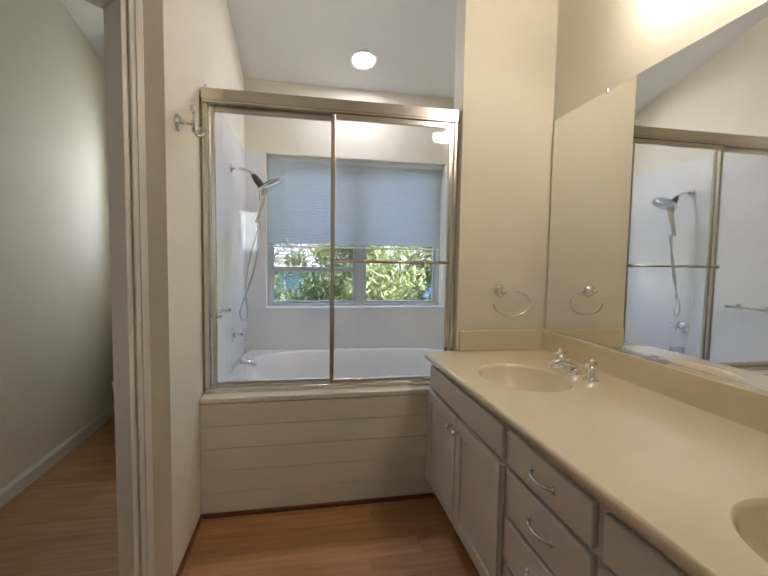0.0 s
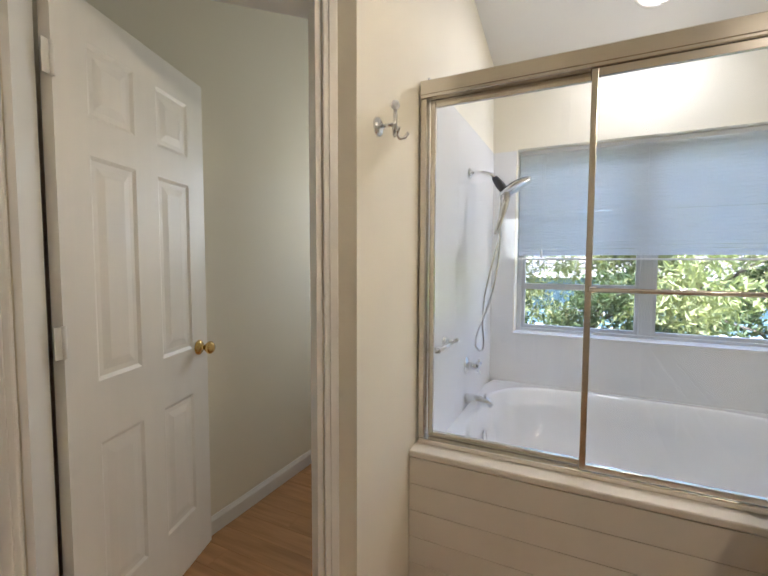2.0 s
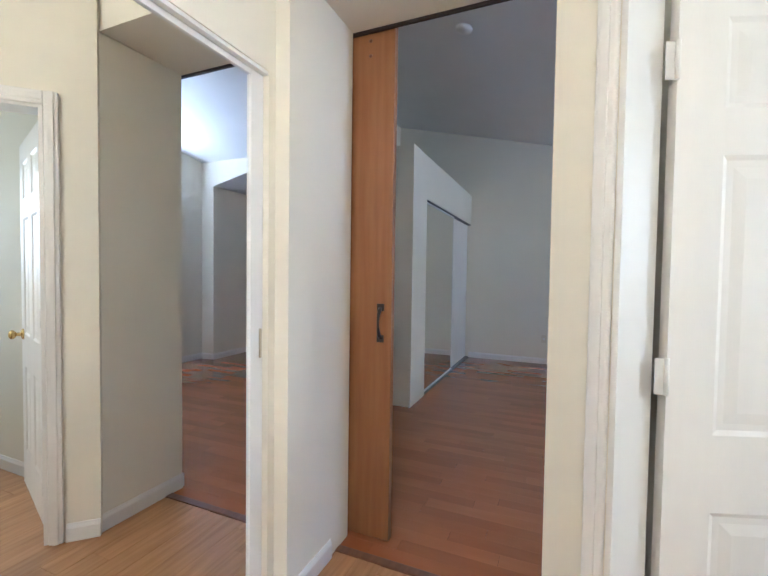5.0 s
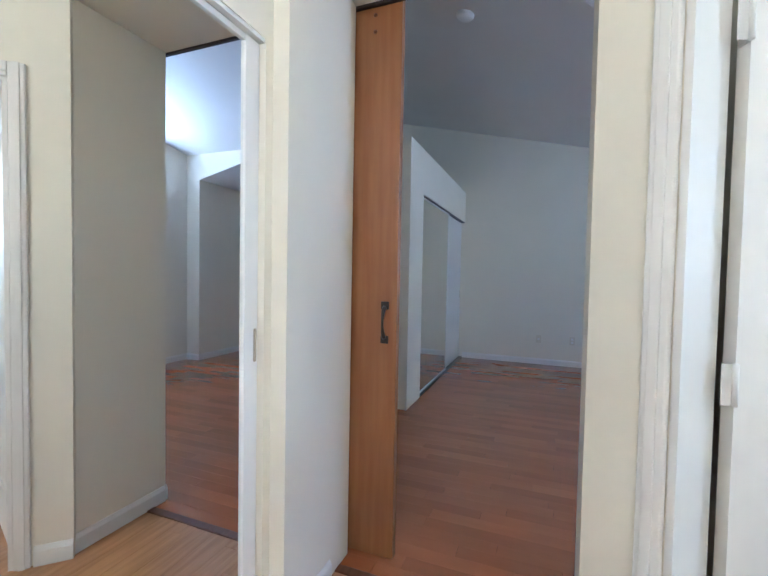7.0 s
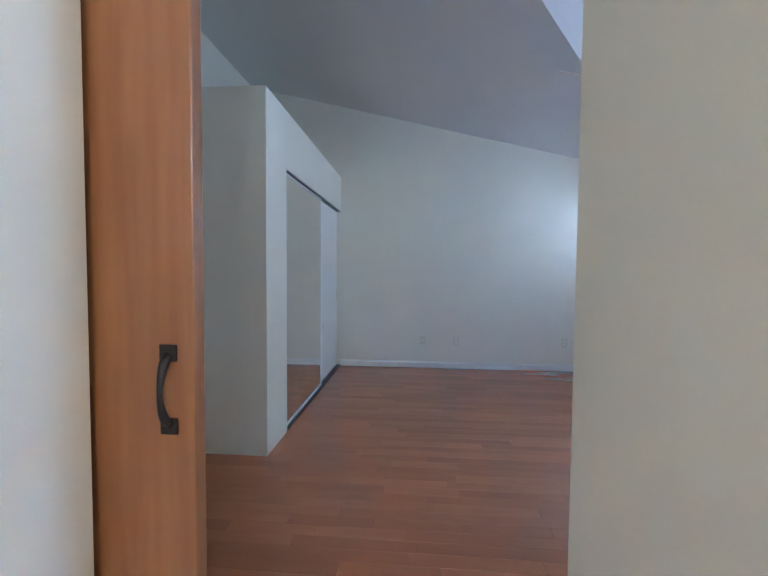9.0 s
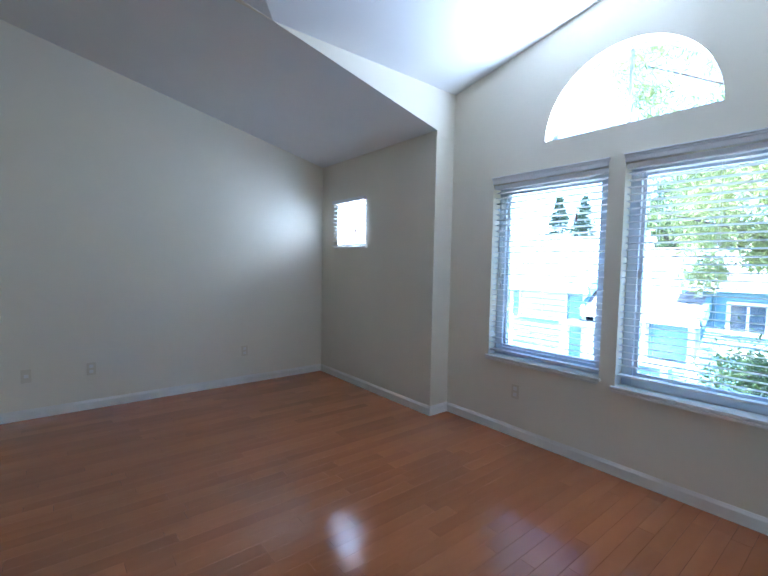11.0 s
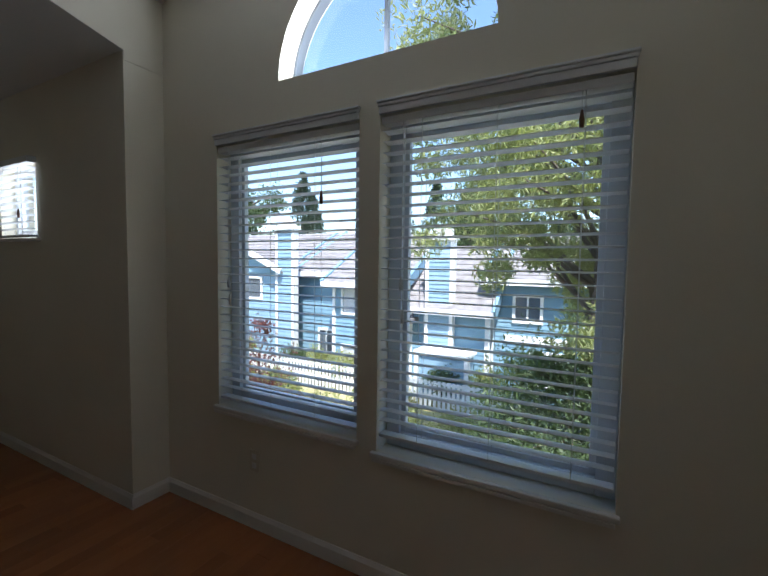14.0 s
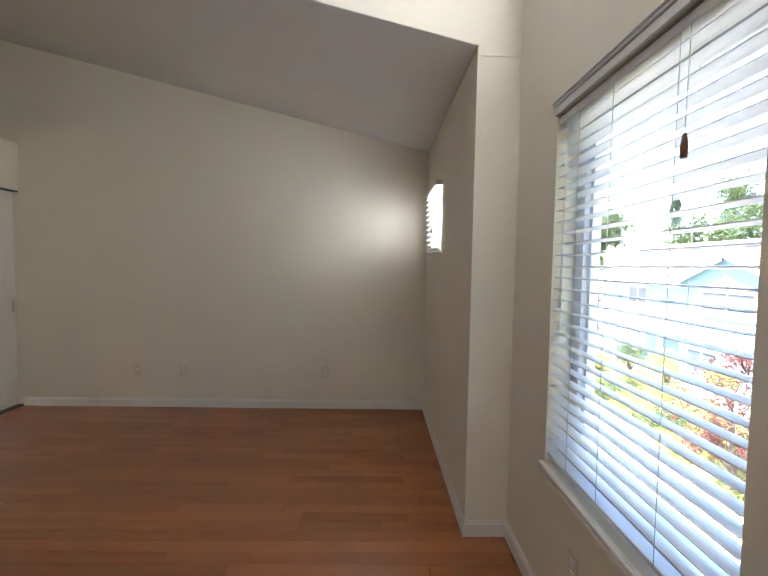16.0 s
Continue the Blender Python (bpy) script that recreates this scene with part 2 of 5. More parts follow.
def part(name, bm, material, parent=None, label="", fix=True):
    me = bpy.data.meshes.new(name)
    if fix:
        bmesh.ops.recalc_face_normals(bm, faces=bm.faces)
    bm.to_mesh(me)
    bm.free()
    me.materials.append(material)
    ob = new(name, me)
    if parent is not None:
        ob.parent = parent
    if label:
        tagged(ob, label)
    return ob


def thing(name, label, category, m=None, group="", kind=""):
    ob = new(name)
    if m is not None:
        ob.matrix_world = m
    return tagged(ob, label, category, group, kind)


def boxpart(name, material, parent, *dims, m=None, bevel=0.0, label=""):
    bm = bmesh.new()
    box(bm, *dims, m=m, bevel=bevel)
    return part(name, bm, material, parent, label)


# ---- plan ----
XE, XH, XT, XB = 1.13, -0.60, -1.555, -1.87      # vanity wall, hook wall, toilet wall, bedroom east wall
XW, YN, YBAY, XBAY = -6.63, 3.975, 4.20, -4.68   # bedroom west wall, north wall, bay wall, bay's west side
YC, YP, YS = 0.40, 1.335, -1.2                   # passage south face, passage north face, back of the place
YTUB, YBACK = 2.43, 3.85
DC = 2.685                                       # the slanting wall runs along y = x + DC


def roof(x, y):
    return 2.55 + 0.235 * (3.98 - y)


def bay_roof(x, y):
    return 2.907 + 0.19 * (x + 4.68)


def high(x, y):
    return max(roof(x, y), bay_roof(x, y)) if XBAY - 0.01 <= x <= XT + 0.01 and y < 4.4 else roof(x, y)


def wallbox(bm, x0, x1, y0, y1, z0=-0.05, z1=None):
    """A wall piece; with no top height it ends just above the sloping ceiling."""
    vs = box(bm, x0, x1, y0, y1, z0, z1 if z1 is not None else 9)
    if z1 is None:
        for v in vs:
            if v.co.z > 8:
                v.co.z = high(v.co.x, v.co.y) + 0.05


def wall(name, pieces, label="cream painted wall with light orange-peel texture", material=None):
    bm = bmesh.new()
    for p in pieces:
        wallbox(bm, *p)
    return tagged(part(name, bm, material or M_WALL), label, "wall", kind="structure")


# bedroom
wall("wall_west", [(XW - 0.15, XW, YS, YN + 0.2)])
wall("wall_bedroom_south", [(XW - 0.15, XB + 0.12, YS - 0.15, YS)])
SWX0, SWX1, SWZ0, SWZ1 = -6.27, -5.72, 1.565, 2.085
wall("wall_north_small", [(XW, SWX0, YN, YN + 0.2), (SWX1, XBAY, YN, YN + 0.2), (SWX0, SWX1, YN, YN + 0.2, -0.05, SWZ0), (SWX0, SWX1, YN, YN + 0.2, SWZ1)])
W1 = (-4.225, -3.315, 0.625, 2.055)
W2 = (-3.212, -2.288, 0.595, 2.06)
ARX, ARR, ARZ = -3.255, 0.527, 2.30
bm = bmesh.new()
TB = 0.17
for p in ((XBAY - 0.15, XBAY, YN + 0.2, YBAY + TB, -0.05, 3.1), (XBAY, W1[0], YBAY, YBAY + TB, -0.05, ARZ), (W1[1], W2[0], YBAY, YBAY + TB, -0.05, ARZ), (W2[1], XB + 0.12, YBAY, YBAY + TB, -0.05, ARZ),
          (W1[0], W1[1], YBAY, YBAY + TB, -0.05, W1[2]), (W2[0], W2[1], YBAY, YBAY + TB, -0.05, W2[2]), (W1[0], W1[1], YBAY, YBAY + TB, W1[3], ARZ), (W2[0], W2[1], YBAY, YBAY + TB, W2[3], ARZ)):
    wallbox(bm, *p)
# above the lintel: wall with the half-round opening
arc = [(ARX + ARR * math.cos(a), ARZ + ARR * math.sin(a)) for a in (math.pi * k / 32 for k in range(33))]
for y in (YBAY, YBAY + TB):
    for (xa, za), (xb, zb) in zip(arc, arc[1:]):
        bm.faces.new([bm.verts.new(c) for c in ((xa, y, za), (xb, y, zb), (xb, y, bay_roof(xb, y) + 0.05), (xa, y, bay_roof(xa, y) + 0.05))])
    for xa, xb in ((XBAY, ARX - ARR), (ARX + ARR, XB + 0.12)):
        bm.faces.new([bm.verts.new(c) for c in ((xa, y, ARZ), (xb, y, ARZ), (xb, y, bay_roof(xb, y) + 0.05), (xa, y, bay_roof(xa, y) + 0.05))])
for (xa, za), (xb, zb) in zip(arc, arc[1:]):
    bm.faces.new([bm.verts.new(c) for c in ((xa, YBAY, za), (xb, YBAY, zb), (xb, YBAY + TB, zb), (xa, YBAY + TB, za))])
bmesh.ops.remove_doubles(bm, verts=bm.verts, dist=0.0005)
tagged(part("wall_bay", bm, M_WALL), "cream painted bay wall with two windows and an arched one", "wall", kind="structure")
# the upright triangle over the bay's west edge
bm = bmesh.new()
pts = [(2.46, 2.907), (YN + 0.004, roof(0, YN)), (YN + 0.004, 2.5), (YBAY + 0.1, 2.5), (YBAY + 0.1, 2.96), (2.2, 2.96)]
a = [bm.verts.new((XBAY + 0.004, y, z)) for y, z in pts]
b = [bm.verts.new((XBAY - 0.12, y, z + 0.02)) for y, z in pts]
bm.faces.new(a)
bm.faces.new(b[::-1])
for k in range(len(pts)):
    bm.faces.new((a[k], b[k], b[(k + 1) % len(pts)], a[(k + 1) % len(pts)]))
tagged(part("wall_bay_return", bm, M_WALL), "cream painted triangular wall above the bay opening", "wall", kind="structure")
wall("wall_bedroom_east", [(XB, XT, YP + 0.002, YBAY)])
wall("wall_passage_south", [(XB, -1.376, YC - 0.17, YC), (XB, XB + 0.10, YS, YC - 0.17)])
wall("wall_doorway_head", [(XB, -1.40, YC + 0.001, YP, 2.442)])
wall("wall_closet_head", [(-1.3755, -0.33, 0.19, 0.338, 2.035)])
wall("wall_closet_side", [(-0.33, -0.23, YS, 0.338)])
wall("wall_bath_south", [(-0.33, XE + 0.15, YS - 0.15, YS)])
wall("wall_hook", [(XH - 0.12, XH, 2.0, YBACK)])
wall("wall_vanity", [(XE, XE + 0.15, YS, YBACK + 0.2)])
wall("wall_ring", [(0.635, XE, YTUB, YTUB + 0.13)])
TWX0, TWX1, TWZ0, TWZ1 = -0.44, 1.04, 0.80, 2.03
wall("wall_tub_window", [(XH - 0.12, TWX0, YBACK, YBACK + 0.2), (TWX1, XE, YBACK, YBACK + 0.2), (TWX0, TWX1, YBACK, YBACK + 0.2, -0.05, TWZ0), (TWX0, TWX1, YBACK, YBACK + 0.2, TWZ1)])
TTX0, TTX1 = -1.36, -0.86
wall("wall_toilet_north", [(XT, TTX0, YBACK, YBACK + 0.2), (TTX1, XH - 0.12, YBACK, YBACK + 0.2), (TTX0, TTX1, YBACK, YBACK + 0.2, -0.05, 1.3), (TTX0, TTX1, YBACK, YBACK + 0.2, 2.1)])
# tub surround panels
wall("surround_left", [(XH, XH + 0.008, YTUB + 0.14, YBACK, 0.462, 2.02)], "glossy white tub surround panel", M_TILE)
wall("surround_back", [(XH + 0.008, TWX0 - 0.005, YBACK - 0.008, YBACK, 0.462, 2.02), (TWX1 + 0.005, XE, YBACK - 0.008, YBACK, 0.462, 2.02), (TWX0 - 0.005, TWX1 + 0.005, YBACK - 0.008, YBACK, 0.462, TWZ0)], "glossy white tub surround panel", M_TILE)

# slanting wall with the toilet room's door opening
R45 = pose(0, DC, 0, 0, 0, 45)   # local x runs along the wall, local y into the toilet room


def s_of(x):
    return x * math.sqrt(2)


S0, S1 = s_of(-1.376), s_of(-0.662)
SJ0, SJ1 = -1.735, -1.0
bm = bmesh.new()
for x0, x1, z0, z1 in ((S0, SJ0, -0.05, None), (SJ1, S1, -0.05, None), (SJ0, SJ1, 2.05, None)):
    vs = box(bm, x0, x1, 0, 0.115, z0, 9)
    for v in vs:
        w = R45 @ v.co
        if v.co.z > 8:
            w.z = roof(w.x, w.y) + 0.05
        v.co = w
tagged(part("wall_slant", bm, M_WALL), "cream painted slanting wall with a door opening", "wall", kind="structure")
wall("wall_passage_north", [(XT, -1.37, YP, YP + 0.10)])

# ceilings
bm = bmesh.new()


def slab(pts, f):
    a = [bm.verts.new((x, y, f(x, y))) for x, y in pts]
    b = [bm.verts.new((x, y, f(x, y) + 0.2)) for x, y in pts]
    bm.faces.new(a)
    bm.faces.new(b[::-1])
    for k in range(len(pts)):
        bm.faces.new((a[k], b[k], b[(k + 1) % len(pts)], a[(k + 1) % len(pts)]))


def valley(x):
    return 3.98 - (0.357 + 0.19 * (x + 4.68)) / 0.235


slab([(XW - 0.15, YS - 0.15), (XBAY, YS - 0.15), (XBAY, YN + 0.35), (XW - 0.15, YN + 0.35)], roof)
slab([(XBAY, YS - 0.15), (XB, YS - 0.15), (XB, valley(XB)), (XBAY, valley(XBAY))], roof)
slab([(XBAY, valley(XBAY)), (XB, valley(XB)), (XB + 0.1, YBAY + 0.3), (XBAY, YBAY + 0.3)], bay_roof)
slab([(XB + 0.06, YS - 0.15), (XE + 0.3, YS - 0.15), (XE + 0.3, YBACK + 0.35), (XB + 0.06, YBACK + 0.35)], roof)
tagged(part("ceiling", bm, M_CEIL), "white vaulted sloping ceiling with light texture", "ceiling", kind="structure")

# sub floors; planks come last
tagged(boxpart("floor_bedroom", M_GAP, None, XW - 0.15, -1.765, YS - 0.15, YBAY + 0.2, -0.25, -0.012), "reddish cherry strip wood floor", "floor", kind="structure")
tagged(boxpart("floor_bath", M_GAP, None, -1.765, XE + 0.15, YS - 0.15, YBACK + 0.2, -0.25, -0.012), "light oak-look vinyl plank floor", "floor", kind="structure")
tagged(boxpart("threshold_trim", M_SHOE, None, -1.79, -1.745, YC, YP, -0.012, 0.006, bevel=0.003), "brown wooden threshold strip between two floors", "trim", kind="structure")

# baseboards
def baseboard(pieces, h=0.085, material=None):
    for p in pieces:
        bm = bmesh.new()
        (xa, ya), (xb, yb) = p
        d = Vector((xb - xa, yb - ya, 0))
        m = Matrix.Translation((xa, ya, 0)) @ Matrix.Rotation(math.atan2(d.y, d.x), 4, "Z")
        prof = [(0, 0), (-0.012, 0), (-0.012, h * 0.75), (-0.006, h * 0.92), (-0.004, h), (0, h)]
        rows = [[bm.verts.new(m @ Vector((x, y, z))) for y, z in prof] for x in (0, d.length)]
        for k in range(len(prof) - 1):
            bm.faces.new((rows[0][k], rows[0][k + 1], rows[1][k + 1], rows[1][k]))
        bm.faces.new(rows[0])
        bm.faces.new(rows[1][::-1])
        tagged(part("baseboard", bm, material or M_TRIM), "white painted wooden baseboard", "baseboard", kind="structure")


# each runs with the wall on its left
baseboard([((XW, 0.02), (XW, YN)), ((XW, YN), (XBAY + 0.012, YN)), ((XBAY, YN), (XBAY, YBAY)), ((XBAY, YBAY), (XB, YBAY)), ((XB, YBAY), (XB, YP))])
baseboard([((-1.376, YC), (-1.70, YC)), ((-1.86, YP), (-1.374, YP)), ((XT, 2.0), (XT, YBACK)), ((-1.376, DC - 1.376), (SJ0 / math.sqrt(2) - 0.05, DC + SJ0 / math.sqrt(2) - 0.05))])

# ---- slanting door: casing, jamb, leaf ----
cas = thing("door_1", "white six-panel door standing open in a white-cased slanting wall opening", "door", kind="structure")
for x0, x1, z0, z1 in ((SJ0 - 0.062, SJ0 - 0.004, 0, 2.108), (SJ1 + 0.004, SJ1 + 0.062, 0, 2.108), (SJ0 - 0.004, SJ1 + 0.004, 2.046, 2.108)):
    bm = bmesh.new()
    box(bm, x0, x1, -0.016, -0.0005, z0, z1, bevel=0.005)
    wide = z1 - z0 > 0.5
    if wide:
        c = (x0 + x1) / 2
        box(bm, c - 0.012, c + 0.012, -0.021, -0.0155, z0, z1, bevel=0.002)
    else:
        box(bm, x0, x1, -0.021, -0.0155, 2.065, 2.089, bevel=0.002)
    bmesh.ops.transform(bm, matrix=R45, verts=bm.verts)
    part("casing", bm, M_TRIM, cas)
for x0, x1, z0, z1 in ((SJ0 - 0.0005, SJ0 + 0.016, 0, 2.046), (SJ1 - 0.016, SJ1 + 0.0005, 0, 2.046), (SJ0 + 0.016, SJ1 - 0.016, 2.032, 2.0505)):
    bm = bmesh.new()
    box(bm, x0, x1, -0.004, 0.118, z0, z1, m=R45)
    part("jamb", bm, M_TRIM, cas)
LW, LH, LT = 0.705, 2.015, 0.035
hx = R45 @ Vector((SJ0 + 0.050, 0.122, 0))
leafdir = math.degrees(math.atan2(2.262 - hx.y, -1.515 - hx.x))
LM = pose(hx.x, hx.y, 0.01, 0, 0, leafdir)


def panel_leaf(w, h, t):
    """Six raised panels: two narrow rows above, tall middle and lower ones."""
    bm = bmesh.new()
    st = 0.11
    pw = (w - 3 * st) / 2
    rows = [(0.22, 0.22 + 0.50), (0.22 + 0.50 + 0.19, 1.58), (1.69, 1.90)]
    zs = [0, rows[0][0], rows[0][1], rows[1][0], rows[1][1], rows[2][0], rows[2][1], h]
    xs = [0, st, st + pw, 2 * st + pw, 2 * st + 2 * pw, w]
    holes = {(1, 1), (3, 1), (1, 3), (3, 3), (1, 5), (3, 5)}
    for side, y in ((-1, 0.0), (1, t)):
        for i in range(5):
            for j in range(7):
                x0, x1, z0, z1 = xs[i], xs[i + 1], zs[j], zs[j + 1]
                q = [(x0, z0), (x1, z0), (x1, z1), (x0, z1)]
                if (i, j) not in holes:
                    bm.faces.new([bm.verts.new((x, y, z)) for x, z in q])
                    continue
                steps = ((0, 0), (0.012, 0.006), (0.028, 0.006), (0.055, 0.0015))
                loops = [[bm.verts.new((x, y - side * dep, z)) for x, z in ((x0 + o, z0 + o), (x1 - o, z0 + o), (x1 - o, z1 - o), (x0 + o, z1 - o))] for o, dep in steps]
                for a, b in zip(loops, loops[1:]):
                    for k in range(4):
                        bm.faces.new((a[k], a[(k + 1) % 4], b[(k + 1) % 4], b[k]))
                bm.faces.new(loops[-1])
    for q in (((0, 0), (0, h)), ((w, 0), (w, h))):
        bm.faces.new([bm.verts.new(c) for c in ((q[0][0], 0, 0), (q[0][0], t, 0), (q[1][0], t, h), (q[1][0], 0, h))])
    for z in (0, h):
        bm.faces.new([bm.verts.new(c) for c in ((0, 0, z), (w, 0, z), (w, t, z), (0, t, z))])
    bmesh.ops.remove_doubles(bm, verts=bm.verts, dist=0.0004)
    return bm


leaf = part("door_leaf", panel_leaf(LW, LH, LT), M_DOOR, cas)
leaf.matrix_world = LM
def door_knob(parent, x, z, y0, side):
    bm = bmesh.new()
    lathe(bm, [(0.032, 0), (0.032, 0.004), (0.026, 0.010), (0.012, 0.013), (0.011, 0.032), (0.020, 0.038), (0.027, 0.048), (0.027, 0.056), (0.018, 0.066), (0.004, 0.069)], pose(x, y0, z, 90 if side < 0 else -90))
    part("knob", bm, M_BRASS, parent, "polished brass door knob")


door_knob(leaf, LW - 0.065, 0.905, 0.0, -1)
door_knob(leaf, LW - 0.065, 0.905, LT, 1)
for z in (0.22, 1.05, 1.80):
    bm = bmesh.new()
    tube(bm, [(-0.004, -0.006, z - 0.045), (-0.004, -0.006, z + 0.045)], 0.006, 8)
    box(bm, -0.001, 0.002, -0.002, LT * 0.9, z - 0.044, z + 0.044)
    box(bm, -0.03, 0.0, -0.003, -0.001, z - 0.044, z + 0.044)
    hinge = part("hinge", bm, M_TRIM, leaf, "white-painted butt hinge")

# ---- brown sliding door, hung on the bedroom face of the wall ----
bd = thing("sliding_door", "brown stained wooden sliding door slid mostly behind the wall", "sliding door")
DX = XB - 0.022
boxpart("door_slab", M_BROWN, bd, DX - 0.04, DX, -0.36, 0.608, 0.012, 2.52, bevel=0.003)
bm = bmesh.new()
for z in (0.990, 1.140):
    box(bm, DX, DX + 0.006, 0.536, 0.572, z - 0.017, z + 0.017, bevel=0.002)
tube(bm, [(DX + 0.005, 0.554, 1.134 - 0.138 * k / 12) if k in (0, 12) else (DX + 0.005 + 0.028 * math.sin(math.pi * k / 12) ** 0.6, 0.554, 1.134 - 0.138 * k / 12) for k in range(13)], [0.0095 - 0.004 * math.sin(math.pi * k / 12) ** 2 for k in range(13)], 8)
part("pull_handle", bm, M_IRON, bd, "black iron pull handle")
for z in (2.33, 2.40):
    bm = bmesh.new()
    lathe(bm, [(0.009, 0), (0.008, 0.003), (0.003, 0.004)], pose(DX, 0.485, z, 0, 90, 0), 10)
    part("screw_plug", bm, M_SHOE, bd)
tagged(boxpart("door_track", M_IRON, None, XB - 0.018, XB - 0.0005, -0.4, YP + 0.2, 2.430, 2.450), "dark metal overhead door track", "track", kind="structure")

# ---- mirrored linen closet by the passage ----
mc = thing("mirror_door", "full-height mirrored sliding closet door in slim pale frame", "mirror door", group="mirrored closet doors")
boxpart("mirror_pane", M_MIRROR, mc, -1.27, -0.36, 0.298, 0.304, 0.03, 2.0)
for n_, d_ in (("stile", (-1.335, -1.27, 0.290, 0.314, 0.012, 2.02)), ("stile", (-0.36, -0.332, 0.290, 0.314, 0.012, 2.02)), ("rail", (-1.27, -0.36, 0.292, 0.312, 2.0, 2.02)), ("rail", (-1.27, -0.36, 0.292, 0.312, 0.012, 0.03))):
    boxpart(n_, M_TRIM, mc, *d_, bevel=0.002)
bm = bmesh.new()
box(bm, -1.325, -1.312, 0.3135, 0.320, 0.98, 1.09, bevel=0.003)
part("finger_pull", bm, M_BRUSH, mc, "small brushed metal finger pull")
tagged(boxpart("closet_track", M_TRIM, None, -1.375, -0.33, 0.27, 0.334, 2.021, 2.034), "white closet door track", "track", kind="structure")
wall("wall_closet_jamb", [(-1.376, -1.337, 0.20, 0.338, -0.05, 2.035)])
wall("wall_closet_back", [(-1.376, -0.33, 0.08, 0.19, -0.05, 2.4)])

# ---- bathroom: tub and enclosure ----
tub = thing("bathtub", "white oval soaking tub set behind a tiled apron", "bathtub")
bm = bmesh.new()
x0, x1, y0, y1, zt = XH + 0.009, XE - 0.002, YTUB + 0.10, YBACK - 0.009, 0.47
cx, cy = (x0 + x1) / 2, (y0 + y1) / 2 + 0.02
N = 48
def rim(k, rx, ry, z):
    a = 2 * math.pi * k / N
    return bm.verts.new((cx + rx * math.copysign(abs(math.cos(a)) ** 0.5, math.cos(a)), cy + ry * math.copysign(abs(math.sin(a)) ** 0.5, math.sin(a)), z))
outer = []
for k in range(N):
    a = 2 * math.pi * k / N
    t = min(((x1 - cx) if math.cos(a) > 0 else (cx - x0)) / max(abs(math.cos(a)), 1e-6), ((y1 - cy) if math.sin(a) > 0 else (cy - y0)) / max(abs(math.sin(a)), 1e-6))
    outer.append(bm.verts.new((cx + t * math.cos(a), cy + t * math.sin(a), zt)))
loops = [outer] + [[rim(k, rx, ry, z) for k in range(N)] for rx, ry, z in ((0.81, 0.59, zt + 0.002), (0.80, 0.58, zt + 0.004), (0.785, 0.565, zt - 0.008), (0.76, 0.53, 0.32), (0.70, 0.46, 0.12), (0.58, 0.36, 0.07))]
for p, q in zip(loops, loops[1:]):
    for k in range(N):
        f = bm.faces.new((p[k], p[(k + 1) % N], q[(k + 1) % N], q[k]))
        f.smooth = True
bm.faces.new(loops[-1])
part("basin", bm, M_TUB, tub)
bm = bmesh.new()
lathe(bm, [(0.040, 0), (0.040, 0.006), (0.032, 0.010), (0.006, 0.012)], pose(x0 + 0.104, cy, 0.32, 0, 82, 0), 16)
part("overflow_plate", bm, M_CHROME, tub, "chrome overflow plate")

apron = tagged(boxpart("tub_apron", M_TRIM, None, XH, 0.635, YTUB + 0.004, YTUB + 0.10, 0, 0.535), "cream lapped tile apron below the tub enclosure", "apron", kind="structure")
tagged(boxpart("tub_ledge_trim", M_APRON, None, XH + 0.001, 0.634, YTUB - 0.035, YTUB + 0.12, 0.5355, 0.562, bevel=0.006), "cream ledge on top of the tub apron", "trim", kind="structure")
tagged(boxpart("floor_moulding_trim", M_SHOE, None, XH + 0.012, 0.52, YTUB - 0.046, YTUB - 0.031, 0, 0.020, bevel=0.004), "brown quarter-round moulding along the tub apron", "trim", kind="structure")
tagged(boxpart("side_moulding_trim", M_SHOE, None, XH, XH + 0.012, 2.0, YTUB - 0.031, 0, 0.020, bevel=0.004), "brown quarter-round moulding along the wall", "trim", kind="structure")

enc = thing("shower_enclosure", "satin metal framed sliding glass tub enclosure with towel bar", "shower door")
EY = YTUB + 0.065
XL, XR, EZ0, EZ1 = XH + 0.0085, 0.634, 0.5625, 1.965
for n_, d_ in (("top_rail", (XL, XR, EY - 0.032, EY + 0.032, EZ1 - 0.065, EZ1)), ("bottom_track", (XL, XR, EY - 0.030, EY + 0.030, EZ0, EZ0 + 0.022)), ("wall_jamb", (XL, XL + 0.026, EY - 0.026, EY + 0.026, EZ0 + 0.022, EZ1 - 0.065)), ("wall_jamb", (XR - 0.026, XR, EY - 0.026, EY + 0.026, EZ0 + 0.022, EZ1 - 0.065))):
    bm = bmesh.new()
    box(bm, *d_, bevel=0.004)
    if n_ == "top_rail":
        box(bm, d_[0], d_[1], d_[2] - 0.004, d_[2], d_[4] + 0.012, d_[4] + 0.03, bevel=0.001)
    part(n_, bm, M_BRUSH, enc)
